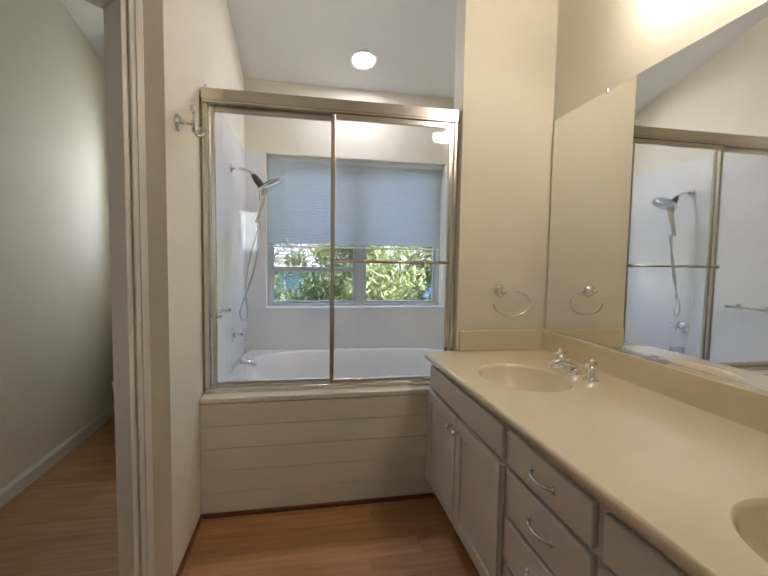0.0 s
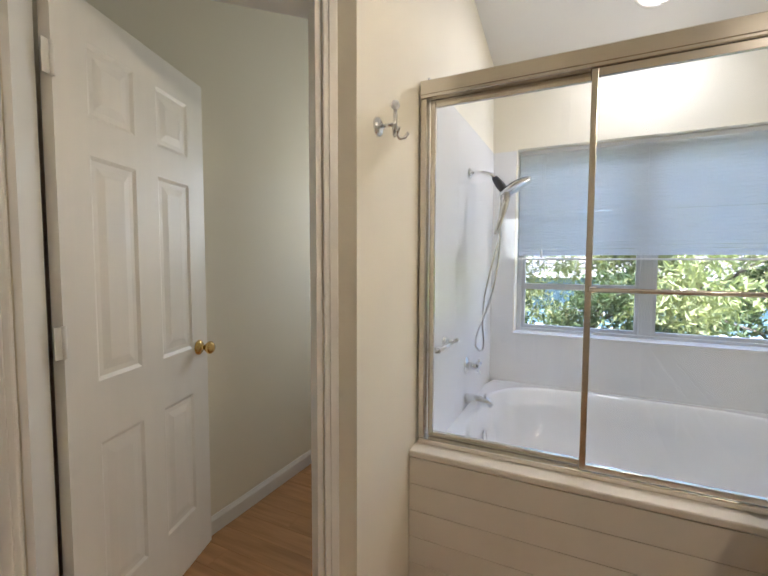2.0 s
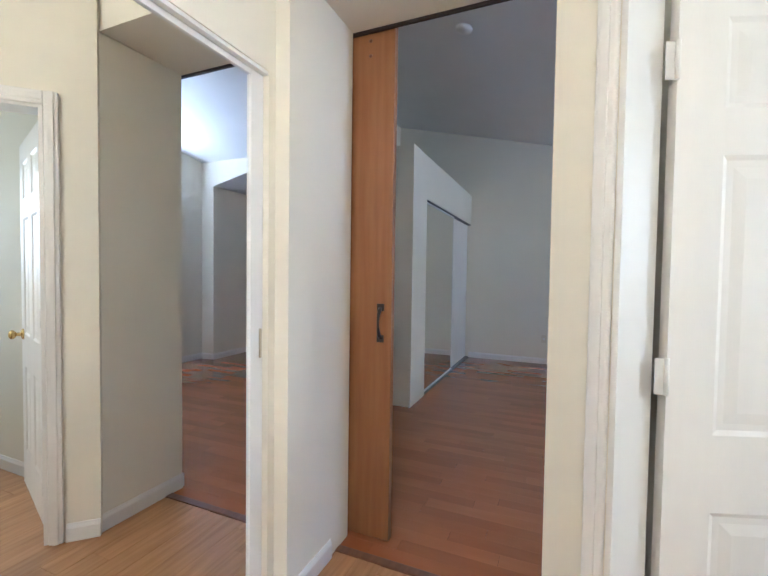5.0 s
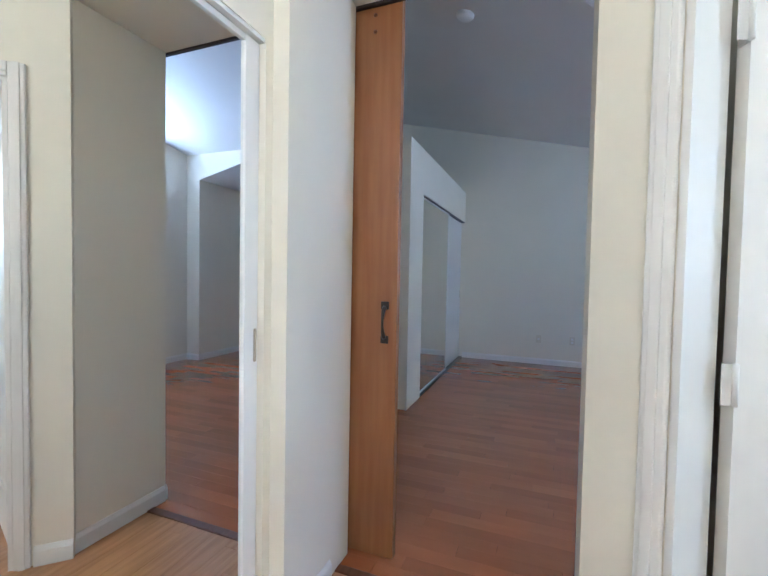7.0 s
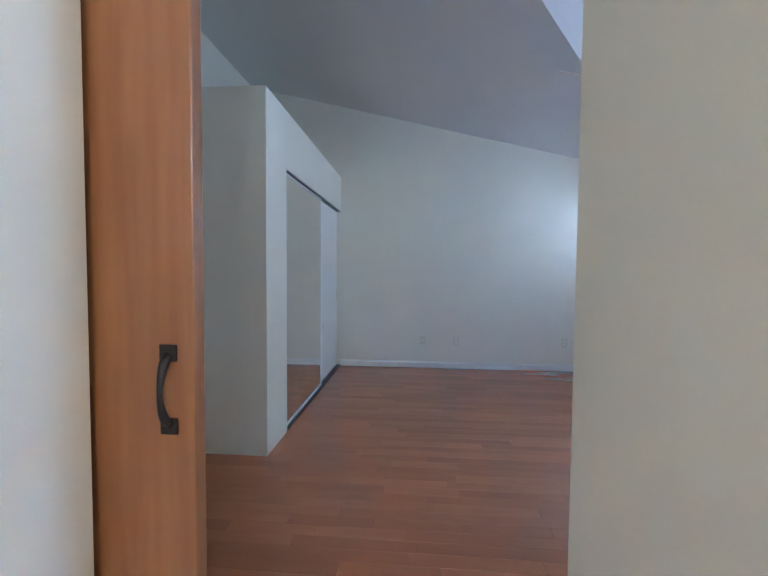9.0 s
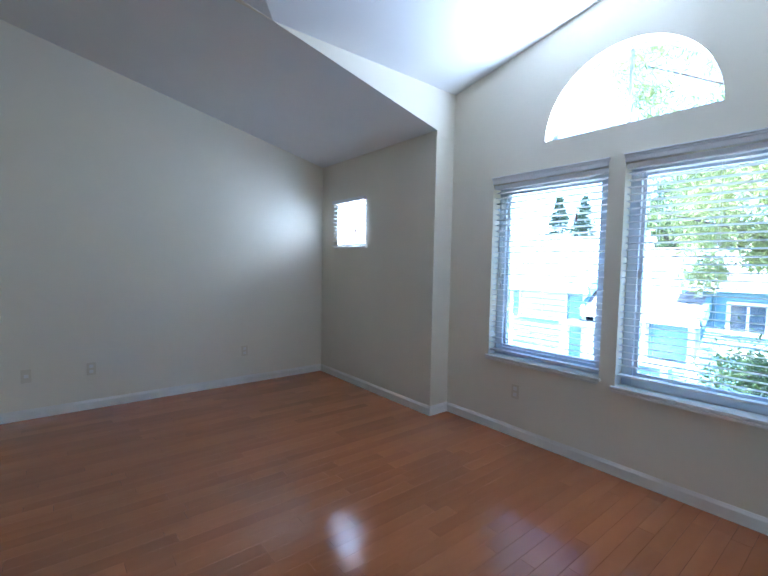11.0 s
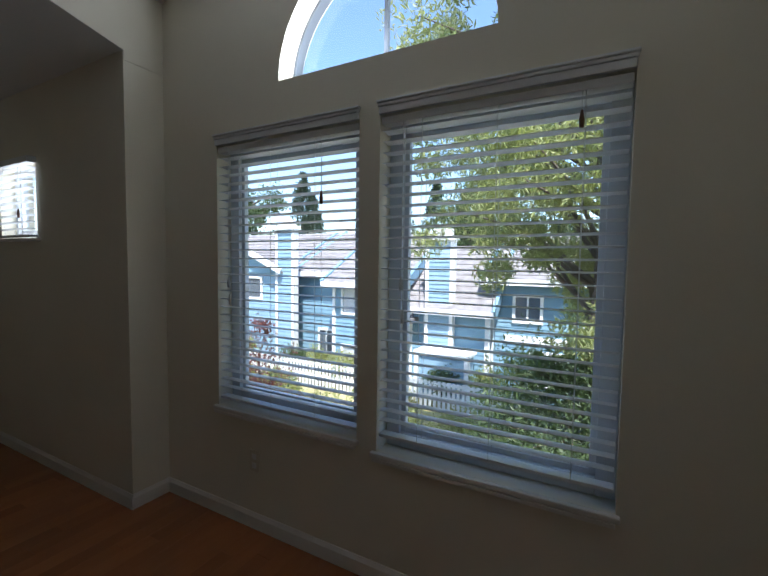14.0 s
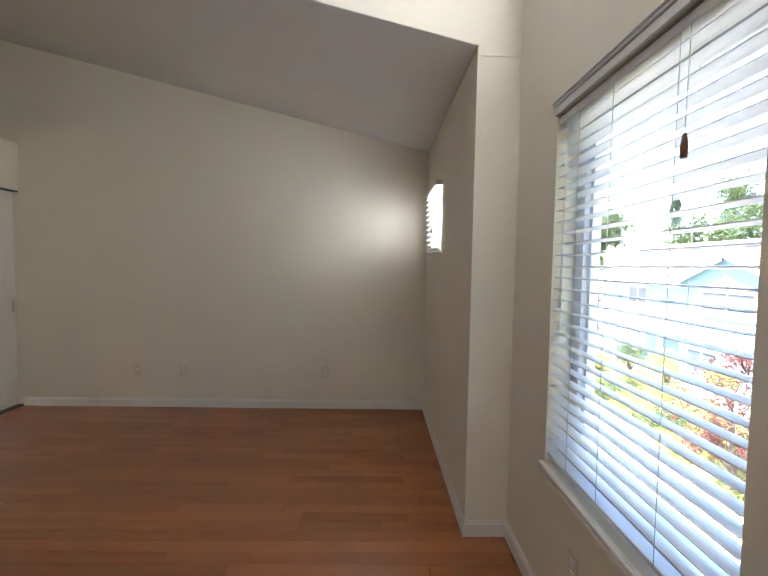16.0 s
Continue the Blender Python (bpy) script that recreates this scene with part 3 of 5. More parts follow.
for px0, px1, py in ((XL + 0.03, 0.011, EY + 0.014), (-0.009, XR - 0.03, EY - 0.014)):
    panel = boxpart("glass_panel", M_SHOWERGLASS, enc, px0 + 0.008, px1 - 0.008, py - 0.003, py + 0.003, EZ0 + 0.03, EZ1 - 0.075)
    panel.visible_shadow = False
    for d_ in ((px0, px0 + 0.020, py - 0.009, py + 0.009, EZ0 + 0.024, EZ1 - 0.066), (px1 - 0.020, px1, py - 0.009, py + 0.009, EZ0 + 0.024, EZ1 - 0.066), (px0 + 0.02, px1 - 0.02, py - 0.009, py + 0.009, EZ0 + 0.024, EZ0 + 0.044), (px0 + 0.02, px1 - 0.02, py - 0.009, py + 0.009, EZ1 - 0.092, EZ1 - 0.066)):
        boxpart("panel_frame", M_BRUSH, panel, *d_, bevel=0.002)
bm = bmesh.new()
tube(bm, [(0.005, EY - 0.05, 1.195), (XR - 0.045, EY - 0.05, 1.195)], 0.008, 12)
for x in (0.012, XR - 0.055):
    box(bm, x - 0.008, x + 0.008, EY - 0.055, EY - 0.022, 1.185, 1.205, bevel=0.002)
part("towel_bar", bm, M_BRUSH, enc, "satin metal towel bar")
bm = bmesh.new()
tube(bm, [(XL + 0.05, EY + 0.045, 0.918), (XL + 0.05, EY + 0.045, 0.918 + 0.001), (XL + 0.05, EY + 0.055, 0.918)], 0.006, 8)
part("inner_bar_stop", bm, M_BRUSH, enc)

# shower fittings on the tub's left wall
XS = XH + 0.008
def rosette(bm, y, z, r=0.03, x=XS):
    lathe(bm, [(r, 0), (r, 0.004), (r * 0.7, 0.012), (r * 0.35, 0.016)], pose(x, y, z, 0, 90, 0), 18)
YF = 3.20
sh = thing("shower_set", "chrome and black twin shower head with a hanging hose", "shower head")
bm = bmesh.new()
rosette(bm, YF, 1.765)
tube(bm, [(XS, YF, 1.765), (XS + 0.06, YF, 1.765), (XS + 0.11, YF, 1.75), (XS + 0.15, YF, 1.715)], 0.010, 10)
part("arm", bm, M_CHROME, sh)
bm = bmesh.new()
tube(bm, [(XS + 0.135, YF, 1.73), (XS + 0.165, YF, 1.69), (XS + 0.20, YF, 1.645)], [0.016, 0.024, 0.020], 12)
tube(bm, [(XS + 0.19, YF, 1.645), (XS + 0.22, YF, 1.665), (XS + 0.255, YF, 1.695)], [0.016, 0.018, 0.012], 12)
part("diverter", bm, M_BLACK, sh, "black plastic diverter body")
bm = bmesh.new()
lathe(bm, [(0.02, 0.03), (0.06, 0.018), (0.085, 0.008), (0.085, 0), (0.06, -0.006)], pose(XS + 0.245, YF, 1.672, 0, -28, 0), 24)
head = part("spray_head", bm, M_BLACK, sh, "wide dark spray head with chrome rim")
bm = bmesh.new()
lathe(bm, [(0.086, 0.006), (0.089, 0.001), (0.084, -0.010), (0.05, -0.016), (0.004, -0.018)], pose(XS + 0.245, YF, 1.672, 0, -28, 0), 24)
part("spray_face", bm, M_CHROME, head, "chrome spray face")
bm = bmesh.new()
tube(bm, [(XS + 0.21, YF - 0.01, 1.64), (XS + 0.19, YF - 0.015, 1.56), (XS + 0.165, YF - 0.02, 1.47), (XS + 0.15, YF - 0.02, 1.43)], [0.016, 0.018, 0.013, 0.009], 10)
part("hand_shower", bm, M_BRUSH, sh, "chrome hand shower")
bm = bmesh.new()
hose = []
for k in range(41):
    u = k / 40
    z = 1.66 - 0.83 * (1 - abs(2 * u - 1) ** 2.2)
    x = XS + 0.17 - 0.10 * math.sin(math.pi * u) + 0.03 * math.sin(4 * math.pi * u) - (0.02 if u > 0.5 else 0) * math.sin(math.pi * u)
    hose.append((x, YF - 0.012 + 0.03 * u, z - 0.22 * u ** 3))
tube(bm, hose, 0.0065, 8)
part("hose", bm, M_CHROME, sh, "ribbed chrome hose")

vs_ = thing("tub_valve", "chrome tub valve with cross handle on the surround", "faucet")
bm = bmesh.new()
rosette(bm, YF, 0.71, 0.05)
part("escutcheon", bm, M_CHROME, vs_)
bm = bmesh.new()
tube(bm, [(XS, YF, 0.71), (XS + 0.06, YF, 0.71)], [0.022, 0.018], 12)
for a in range(4):
    c, s = math.cos(a * math.pi / 2 + 0.3), math.sin(a * math.pi / 2 + 0.3)
    tube(bm, [(XS + 0.06, YF, 0.71), (XS + 0.075, YF + 0.045 * c, 0.71 + 0.045 * s)], [0.010, 0.008], 8)
part("cross_handle", bm, M_CHROME, vs_)
sp = thing("tub_spout", "chrome tub spout below the valve", "faucet")
bm = bmesh.new()
tube(bm, [(XS, YF, 0.525), (XS + 0.06, YF, 0.525), (XS + 0.12, YF, 0.518), (XS + 0.145, YF, 0.50)], [0.028, 0.027, 0.023, 0.017], 14)
part("spout_body", bm, M_CHROME, sp)
bm = bmesh.new()
lathe(bm, [(0.006, 0), (0.006, 0.015), (0.009, 0.02), (0.004, 0.026)], pose(XS + 0.11, YF, 0.54), 10)
part("diverter_knob", bm, M_CHROME, sp)
br = thing("grab_bar", "short chrome bar with ball ends on the tub wall", "grab bar")
for y in (2.60, 2.79):
    bm = bmesh.new()
    rosette(bm, y, 0.918, 0.024)
    tube(bm, [(XS, y, 0.918), (XS + 0.05, y, 0.918)], 0.010, 10)
    part("post", bm, M_CHROME, br)
bm = bmesh.new()
tube(bm, [(XS + 0.05, 2.57, 0.918), (XS + 0.05, 2.83, 0.918)], 0.009, 12)
for y in (2.57, 2.83):
    bmesh.ops.create_uvsphere(bm, u_segments=12, v_segments=8, radius=0.014, matrix=Matrix.Translation((XS + 0.05, y, 0.918)))
part("bar", bm, M_CHROME, br)

# robe hook
hk = thing("robe_hook", "chrome double robe hook with porcelain tip on the wall", "hook")
bm = bmesh.new()
lathe(bm, [(0.030, 0), (0.030, 0.005), (0.022, 0.011), (0.010, 0.014)], pose(XH, 2.13, 1.70, 0, 90, 0), 20)
part("rosette", bm, M_CHROME, hk)
bm = bmesh.new()
tube(bm, [(XH + 0.01, 2.13, 1.70), (XH + 0.06, 2.13, 1.70)], 0.006, 10)
tube(bm, [(XH + 0.058, 2.13, 1.668), (XH + 0.060, 2.13, 1.745)], [0.008, 0.006], 10)
for s in (-1, 1):
    tube(bm, [(XH + 0.058, 2.13 + s * 0.002, 1.68), (XH + 0.066, 2.13 + s * 0.018, 1.66), (XH + 0.080, 2.13 + s * 0.028, 1.665), (XH + 0.088, 2.13 + s * 0.033, 1.68)], 0.005, 8)
part("double_hook", bm, M_CHROME, hk)
bm = bmesh.new()
lathe(bm, [(0.006, 0), (0.013, 0.008), (0.014, 0.016), (0.008, 0.026), (0.002, 0.029)], pose(XH + 0.060, 2.13, 1.743), 14)
part("porcelain_tip", bm, M_PORCELAIN, hk, "white porcelain finial")

# towel ring
tr = thing("towel_ring", "chrome towel ring with round porcelain rosette on the wall", "towel ring")
RXc, RZc = 0.862, 1.055
bm = bmesh.new()
lathe(bm, [(0.034, 0), (0.034, 0.005), (0.026, 0.014), (0.012, 0.020), (0.010, 0.045), (0.013, 0.052), (0.004, 0.058)], pose(RXc, YTUB, RZc, 90), 20)
part("rosette", bm, M_CHROME, tr)
bm = bmesh.new()
tube(bm, [(RXc - 0.0 + 0.10 * math.cos(a) + 0.045, YTUB - 0.045 - 0.01 * math.cos(a * 0.5), RZc - 0.062 + 0.062 * math.sin(a)) for a in (math.pi * 0.55 - 1.55 * math.pi * k / 30 for k in range(31))], 0.0045, 8)
part("ring", bm, M_CHROME, tr)

# tub window: aluminium slider with mini blind
def slider_window(name, x0, x1, z0, z1, y, label, split=None, rail=None, edge=0.03):
    w = thing(name, label, "window", kind="structure")
    t = edge
    for d_ in ((x0, x0 + t, z0, z1), (x1 - t, x1, z0, z1), (x0 + t, x1 - t, z0, z0 + t), (x0 + t, x1 - t, z1 - t, z1)):
        boxpart("window_frame", M_ALU if split else M_VINYLFRAME, w, d_[0], d_[1], y - 0.035, y + 0.035, d_[2], d_[3], bevel=0.004)
    cells = [(x0 + t, x1 - t)]
    if split:
        boxpart("mullion", M_ALU, w, split - 0.035, split + 0.035, y - 0.03, y + 0.03, z0 + t, z1 - t, bevel=0.004)
        cells = [(x0 + t, split - 0.035), (split + 0.035, x1 - t)]
    for i, (a, b) in enumerate(cells):
        p = boxpart("pane", M_GLASS, w, a, b, y - 0.002, y + 0.002, z0 + t, z1 - t)
        p.visible_shadow = False
        sf = 0.022
        for d_ in ((a, a + sf, z0 + t, z1 - t), (b - sf, b, z0 + t, z1 - t), (a + sf, b - sf, z0 + t, z0 + t + sf), (a + sf, b - sf, z1 - t - sf, z1 - t)):
            boxpart("sash", M_ALU if split else M_VINYLFRAME, p, d_[0], d_[1], y - 0.014, y + 0.014, d_[2], d_[3], bevel=0.002)
        if rail and i == 0:
            boxpart("sash", M_ALU, p, a + sf, b - sf, y - 0.018, y + 0.018, rail - 0.02, rail + 0.02, bevel=0.002)
    return w
slider_window("window_1", TWX0, TWX1, TWZ0, TWZ1, YBACK + 0.15, "metal framed sliding bathroom window, partly covered by a blind", split=0.33, rail=1.12)
tagged(boxpart("window_sill_trim", M_TILE, None, TWX0 - 0.004, TWX1 + 0.004, YBACK - 0.012, YBACK + 0.115, TWZ0 - 0.004, TWZ0 + 0.012, bevel=0.003), "white window ledge above the tub", "sill", kind="structure")

def blind(name, label, x0, x1, ztop, zbot, y, pitch, depth, tilt, thick, cords, head=0.04, tassels=(), pale_tassels=()):
    """A horizontal blind: head rail, slats, ladder cords, bottom rail, pull cords."""
    b = thing(name, label, "blind")
    boxpart("head_rail", M_SLAT, b, x0, x1, y - depth * 0.55, y + depth * 0.55, ztop - head, ztop, bevel=0.003)
    bm = bmesh.new()
    n = 5
    prof = [((k / (n - 1) - 0.5) * depth, 0.07 * depth * (1 - (2 * k / (n - 1) - 1) ** 2)) for k in range(n)]
    c, s = math.cos(radians(tilt)), math.sin(radians(tilt))
    prof = [(u * c - v * s, u * s + v * c) for u, v in prof]
    up = [[bm.verts.new((x, u, v + thick)) for u, v in prof] for x in (x0 + 0.004, x1 - 0.004)]
    dn = [[bm.verts.new((x, u, v)) for u, v in prof] for x in (x0 + 0.004, x1 - 0.004)]
    for g, flip in ((up, False), (dn, True)):
        for k in range(n - 1):
            q = (g[0][k], g[1][k], g[1][k + 1], g[0][k + 1])
            bm.faces.new(q[::-1] if flip else q)
    for k in (0, n - 1):
        bm.faces.new((up[0][k], dn[0][k], dn[1][k], up[1][k]))
    for i in (0, 1):
        bm.faces.new(up[i] + dn[i][::-1])
    slat = part("slat", bm, M_MINI if depth < 0.03 else M_SLAT, b)
    z = ztop - head - pitch * 0.7
    slat.location = (0, y, z)
    z -= pitch
    while z > zbot + 0.03:
        o = new("slat", slat.data)
        o.parent = b
        o.location = (0, y + random.uniform(-0.0008, 0.0008), z + random.uniform(-0.001, 0.001))
        o.rotation_euler = (radians(random.uniform(-1.2, 1.2)), 0, 0)
        z -= pitch
    boxpart("bottom_rail", M_SLAT, b, x0 + 0.002, x1 - 0.002, y - depth * 0.5, y + depth * 0.5, zbot, zbot + max(0.012, depth * 0.3), bevel=0.003)
    for x in cords:
        bm = bmesh.new()
        for yy in (y - depth * 0.52, y + depth * 0.52):
            tube(bm, [(x, yy, zbot + 0.01), (x, yy, ztop - head)], 0.0011, 5)
        part("ladder_cord", bm, M_CORD, b)
    for x, zt_, tone in [(*q, M_SHOE) for q in tassels] + [(*q, M_CORD) for q in pale_tassels]:
        bm = bmesh.new()
        tube(bm, [(x, y - depth * 0.75, zt_), (x, y - depth * 0.70, ztop - head)], 0.0013, 5)
        part("pull_cord", bm, M_CORD, b)
        bm = bmesh.new()
        tube(bm, [(x, y - depth * 0.75, zt_ + 0.012), (x, y - depth * 0.75, zt_ - 0.02), (x, y - depth * 0.75, zt_ - 0.045)], [0.004, 0.009, 0.007], 8)
        part("tassel", bm, tone, b)
    return b
blind("mini_blind", "white metal mini blind half lowered over the tub window", TWX0 + 0.008, TWX1 - 0.008, TWZ1 - 0.002, 1.30, YBACK + 0.075, 0.0215, 0.025, -50, 0.0012, (-0.27, 0.31, 0.9), 0.028, (), ((-0.28, 1.36),))
slider_window("window_2", TTX0, TTX1, 1.3, 2.1, YBACK + 0.15, "small white framed window of the toilet room")

# recessed ceiling light over the tub
dl = thing("recessed_light", "round recessed ceiling downlight, switched on", "ceiling light")
LX, LY = 0.28, 3.52
TILT = pose(LX, LY, roof(LX, LY), math.degrees(math.atan(-0.235)), 0, 0)
bm = bmesh.new()
prof = [(0.108, -0.001), (0.108, -0.008), (0.098, -0.012), (0.080, -0.006), (0.078, -0.001)]
rings = [[bm.verts.new(TILT @ Vector((r * math.cos(a), r * math.sin(a), h))) for a in (2 * math.pi * k / 32 for k in range(32))] for r, h in prof]
for p, q in zip(rings, rings[1:]):
    for k in range(32):
        bm.faces.new((p[k], p[(k + 1) % 32], q[(k + 1) % 32], q[k])).smooth = True
part("trim_ring", bm, M_TRIM, dl)
bm = bmesh.new()
lathe(bm, [(0.078, -0.0015), (0.05, -0.004), (0.004, -0.005)], TILT, 32)
part("lens", bm, M_DISC, dl, "glowing white lens")
lamp("downlight", "AREA", tuple(TILT @ Vector((0, 0, -0.012))), DOWN, (1, 0.96, 0.91), 0.14, (LX, LY - 0.6, 0))

# vanity light bar above the mirror
vl = thing("vanity_light", "chrome vanity light bar with glowing round bulbs above the mirror", "wall light")
boxpart("back_plate", M_CHROME, vl, XE - 0.03, XE - 0.001, 0.98, 1.82, 2.21, 2.29, bevel=0.006)
for y in (1.10, 1.40, 1.70):
    bm = bmesh.new()
    lathe(bm, [(0.022, 0), (0.026, 0.015), (0.020, 0.03)], pose(XE - 0.03, y, 2.25, 0, -90, 0), 14)
    part("socket", bm, M_CHROME, vl)
    bm = bmesh.new()
    bmesh.ops.create_uvsphere(bm, u_segments=16, v_segments=10, radius=0.046, matrix=Matrix.Translation((XE - 0.105, y, 2.25)))
    for f in bm.faces:
        f.smooth = True
    part("bulb", bm, M_BULB, vl, "glowing frosted globe bulb")
    lamp("vanity_bulb", "POINT", (XE - 0.17, y, 2.25), BULB, (1, 0.86, 0.66), 0.045)

# ---- vanity ----
CX0, CZ, VY0, VY1 = 0.470, 0.745, -0.55, YTUB - 0.004
SINKS = ((0.745, 1.945), (0.745, 0.87))
vt = thing("countertop", "cream cultured marble vanity top with two integral oval bowls", "countertop")
bm = bmesh.new()
ys = [VY0] + [v for _, cyy in SINKS[::-1] for v in (cyy - 0.30, cyy + 0.30)] + [VY1]
xm0, xm1 = 0.53, 1.02
def quad(*pts):
    bm.faces.new([bm.verts.new(p) for p in pts])
for ya, yb in zip(ys, ys[1:]):
    mid = (ya + yb) / 2
    sink = next((s for s in SINKS if abs(s[1] - mid) < 0.05), None)
    strips = ((CX0, xm0), (xm1, XE - 0.02)) if sink else ((CX0, XE - 0.02),)
    for xa, xb in strips:
        quad((xa, ya, CZ), (xb, ya, CZ), (xb, yb, CZ), (xa, yb, CZ))
    if sink:
        K = 40
        ring0, ring1, ring2, ring3, ring4 = [], [], [], [], []
        for k in range(K):
            a = 2 * math.pi * k / K
            ca, sa = math.cos(a), math.sin(a)
            ccx, ccy = (xm0 + xm1) / 2, mid
            t = min(((xm1 - xm0) / 2) / max(abs(ca), 1e-6), 0.30 / max(abs(sa), 1e-6))
            if k % 10 == 5:
                t, corner = 1, (math.copysign((xm1 - xm0) / 2, ca), math.copysign(0.30, sa))
            ring0.append(bm.verts.new((ccx + corner[0], ccy + corner[1], CZ) if k % 10 == 5 else (ccx + t * ca, ccy + t * sa, CZ)))
            for ring, rx, ry, dz in ((ring1, 0.172, 0.208, 0.0), (ring2, 0.162, 0.198, -0.014), (ring3, 0.14, 0.175, -0.075), (ring4, 0.05, 0.06, -0.125)):
                ring.append(bm.verts.new((sink[0] - 0.01 + rx * ca, sink[1] + ry * sa, CZ + dz)))
        for p, q in ((ring0, ring1), (ring1, ring2), (ring2, ring3), (ring3, ring4)):
            for k in range(K):
                bm.faces.new((p[k], p[(k + 1) % K], q[(k + 1) % K], q[k])).smooth = p is not ring0
        bm.faces.new(ring4)
bmesh.ops.remove_doubles(bm, verts=bm.verts, dist=0.0005)
edge_prof = [(CX0, CZ), (CX0 - 0.006, CZ - 0.004), (CX0 - 0.008, CZ - 0.014), (CX0 - 0.004, CZ - 0.030), (CX0 + 0.004, CZ - 0.036), (CX0 + 0.05, CZ - 0.036)]
rws = [[bm.verts.new((x, y, z)) for x, z in edge_prof] for y in (VY0, VY1)]
for k in range(len(edge_prof) - 1):
    bm.faces.new((rws[0][k], rws[0][k + 1], rws[1][k + 1], rws[1][k])).smooth = True
part("counter", bm, M_COUNTER, vt)
boxpart("backsplash", M_COUNTER, vt, XE - 0.022, XE - 0.001, VY0, VY1, CZ - 0.01, CZ + 0.105, bevel=0.004)
boxpart("side_splash", M_COUNTER, vt, 0.645, XE - 0.022, VY1 - 0.018, VY1, CZ + 0.0005, CZ + 0.105, bevel=0.004)
for sx, sy in SINKS:
    bm = bmesh.new()
    lathe(bm, [(0.024, 0), (0.024, 0.003), (0.014, 0.004), (0.003, 0.005)], pose(sx - 0.01, sy, CZ - 0.125), 16)
    part("drain", bm, M_CHROME, vt, "chrome drain")

def faucet(sy):
    f = thing("faucet", "chrome widespread faucet with two cross-top handles on the vanity", "faucet", group="vanity faucets")
    fx = 0.965
    for dy in (-0.10, 0.10):
        bm = bmesh.new()
        lathe(bm, [(0.030, 0), (0.030, 0.006), (0.022, 0.012), (0.016, 0.022), (0.019, 0.036), (0.013, 0.046), (0.010, 0.058)], pose(fx, sy + dy, CZ), 18)
        h = part("handle", bm, M_CHROME, f)
        bm = bmesh.new()
        tube(bm, [(fx - 0.03, sy + dy - 0.012, CZ + 0.064), (fx, sy + dy, CZ + 0.066), (fx + 0.03, sy + dy + 0.012, CZ + 0.064)], [0.008, 0.009, 0.008], 8)
        tube(bm, [(fx, sy + dy, CZ + 0.055), (fx, sy + dy, CZ + 0.085)], [0.011, 0.006], 8)
        part("lever", bm, M_PORCELAIN if dy < -1 else M_CHROME, h)
    bm = bmesh.new()
    lathe(bm, [(0.028, 0), (0.028, 0.006), (0.018, 0.014), (0.016, 0.03)], pose(fx, sy, CZ), 18)
    tube(bm, [(fx, sy, CZ + 0.02), (fx - 0.02, sy, CZ + 0.048), (fx - 0.06, sy, CZ + 0.058), (fx - 0.10, sy, CZ + 0.048), (fx - 0.125, sy, CZ + 0.030)], [0.016, 0.015, 0.013, 0.012, 0.010], 12)
    part("spout", bm, M_CHROME, f)
for s in SINKS:
    faucet(s[1])

CFX = 0.505
def face_panel(name, y0, y1, z0, z1, parent, raised):
    p = boxpart(name, M_CAB, parent, CFX - 0.018, CFX - 0.0005, y0, y1, z0, z1, bevel=0.005)
    if raised:
        w = 0.05
        for d_ in ((y0, y0 + w, z0, z1), (y1 - w, y1, z0, z1), (y0 + w, y1 - w, z0, z0 + w), (y0 + w, y1 - w, z1 - w, z1)):
            boxpart("frame_strip", M_CAB, p, CFX - 0.026, CFX - 0.0175, *d_, bevel=0.003)
    return p
def small_knob(parent, y, z):
    bm = bmesh.new()
    lathe(bm, [(0.006, 0), (0.005, 0.012), (0.012, 0.018), (0.013, 0.024), (0.008, 0.029), (0.002, 0.030)], pose(CFX - 0.026, y, z, 0, -90, 0), 14)
    part("knob", bm, M_CHROME, parent, "chrome knob")
def bow_pull(parent, y, z):
    bm = bmesh.new()
    tube(bm, [(CFX - 0.018 - 0.022 * math.sin(math.pi * k / 10) ** 0.6 if 0 < k < 10 else CFX - 0.018, y - 0.05 + 0.1 * k / 10, z) for k in range(11)], [0.008 if k in (0, 10) else 0.0045 for k in range(11)], 8)
    for d in (-0.052, 0.052):
        lathe(bm, [(0.010, 0), (0.009, 0.004), (0.004, 0.006)], pose(CFX - 0.018, y + d, z, 0, -90, 0), 12)
    part("pull", bm, M_CHROME, parent, "chrome bow pull")
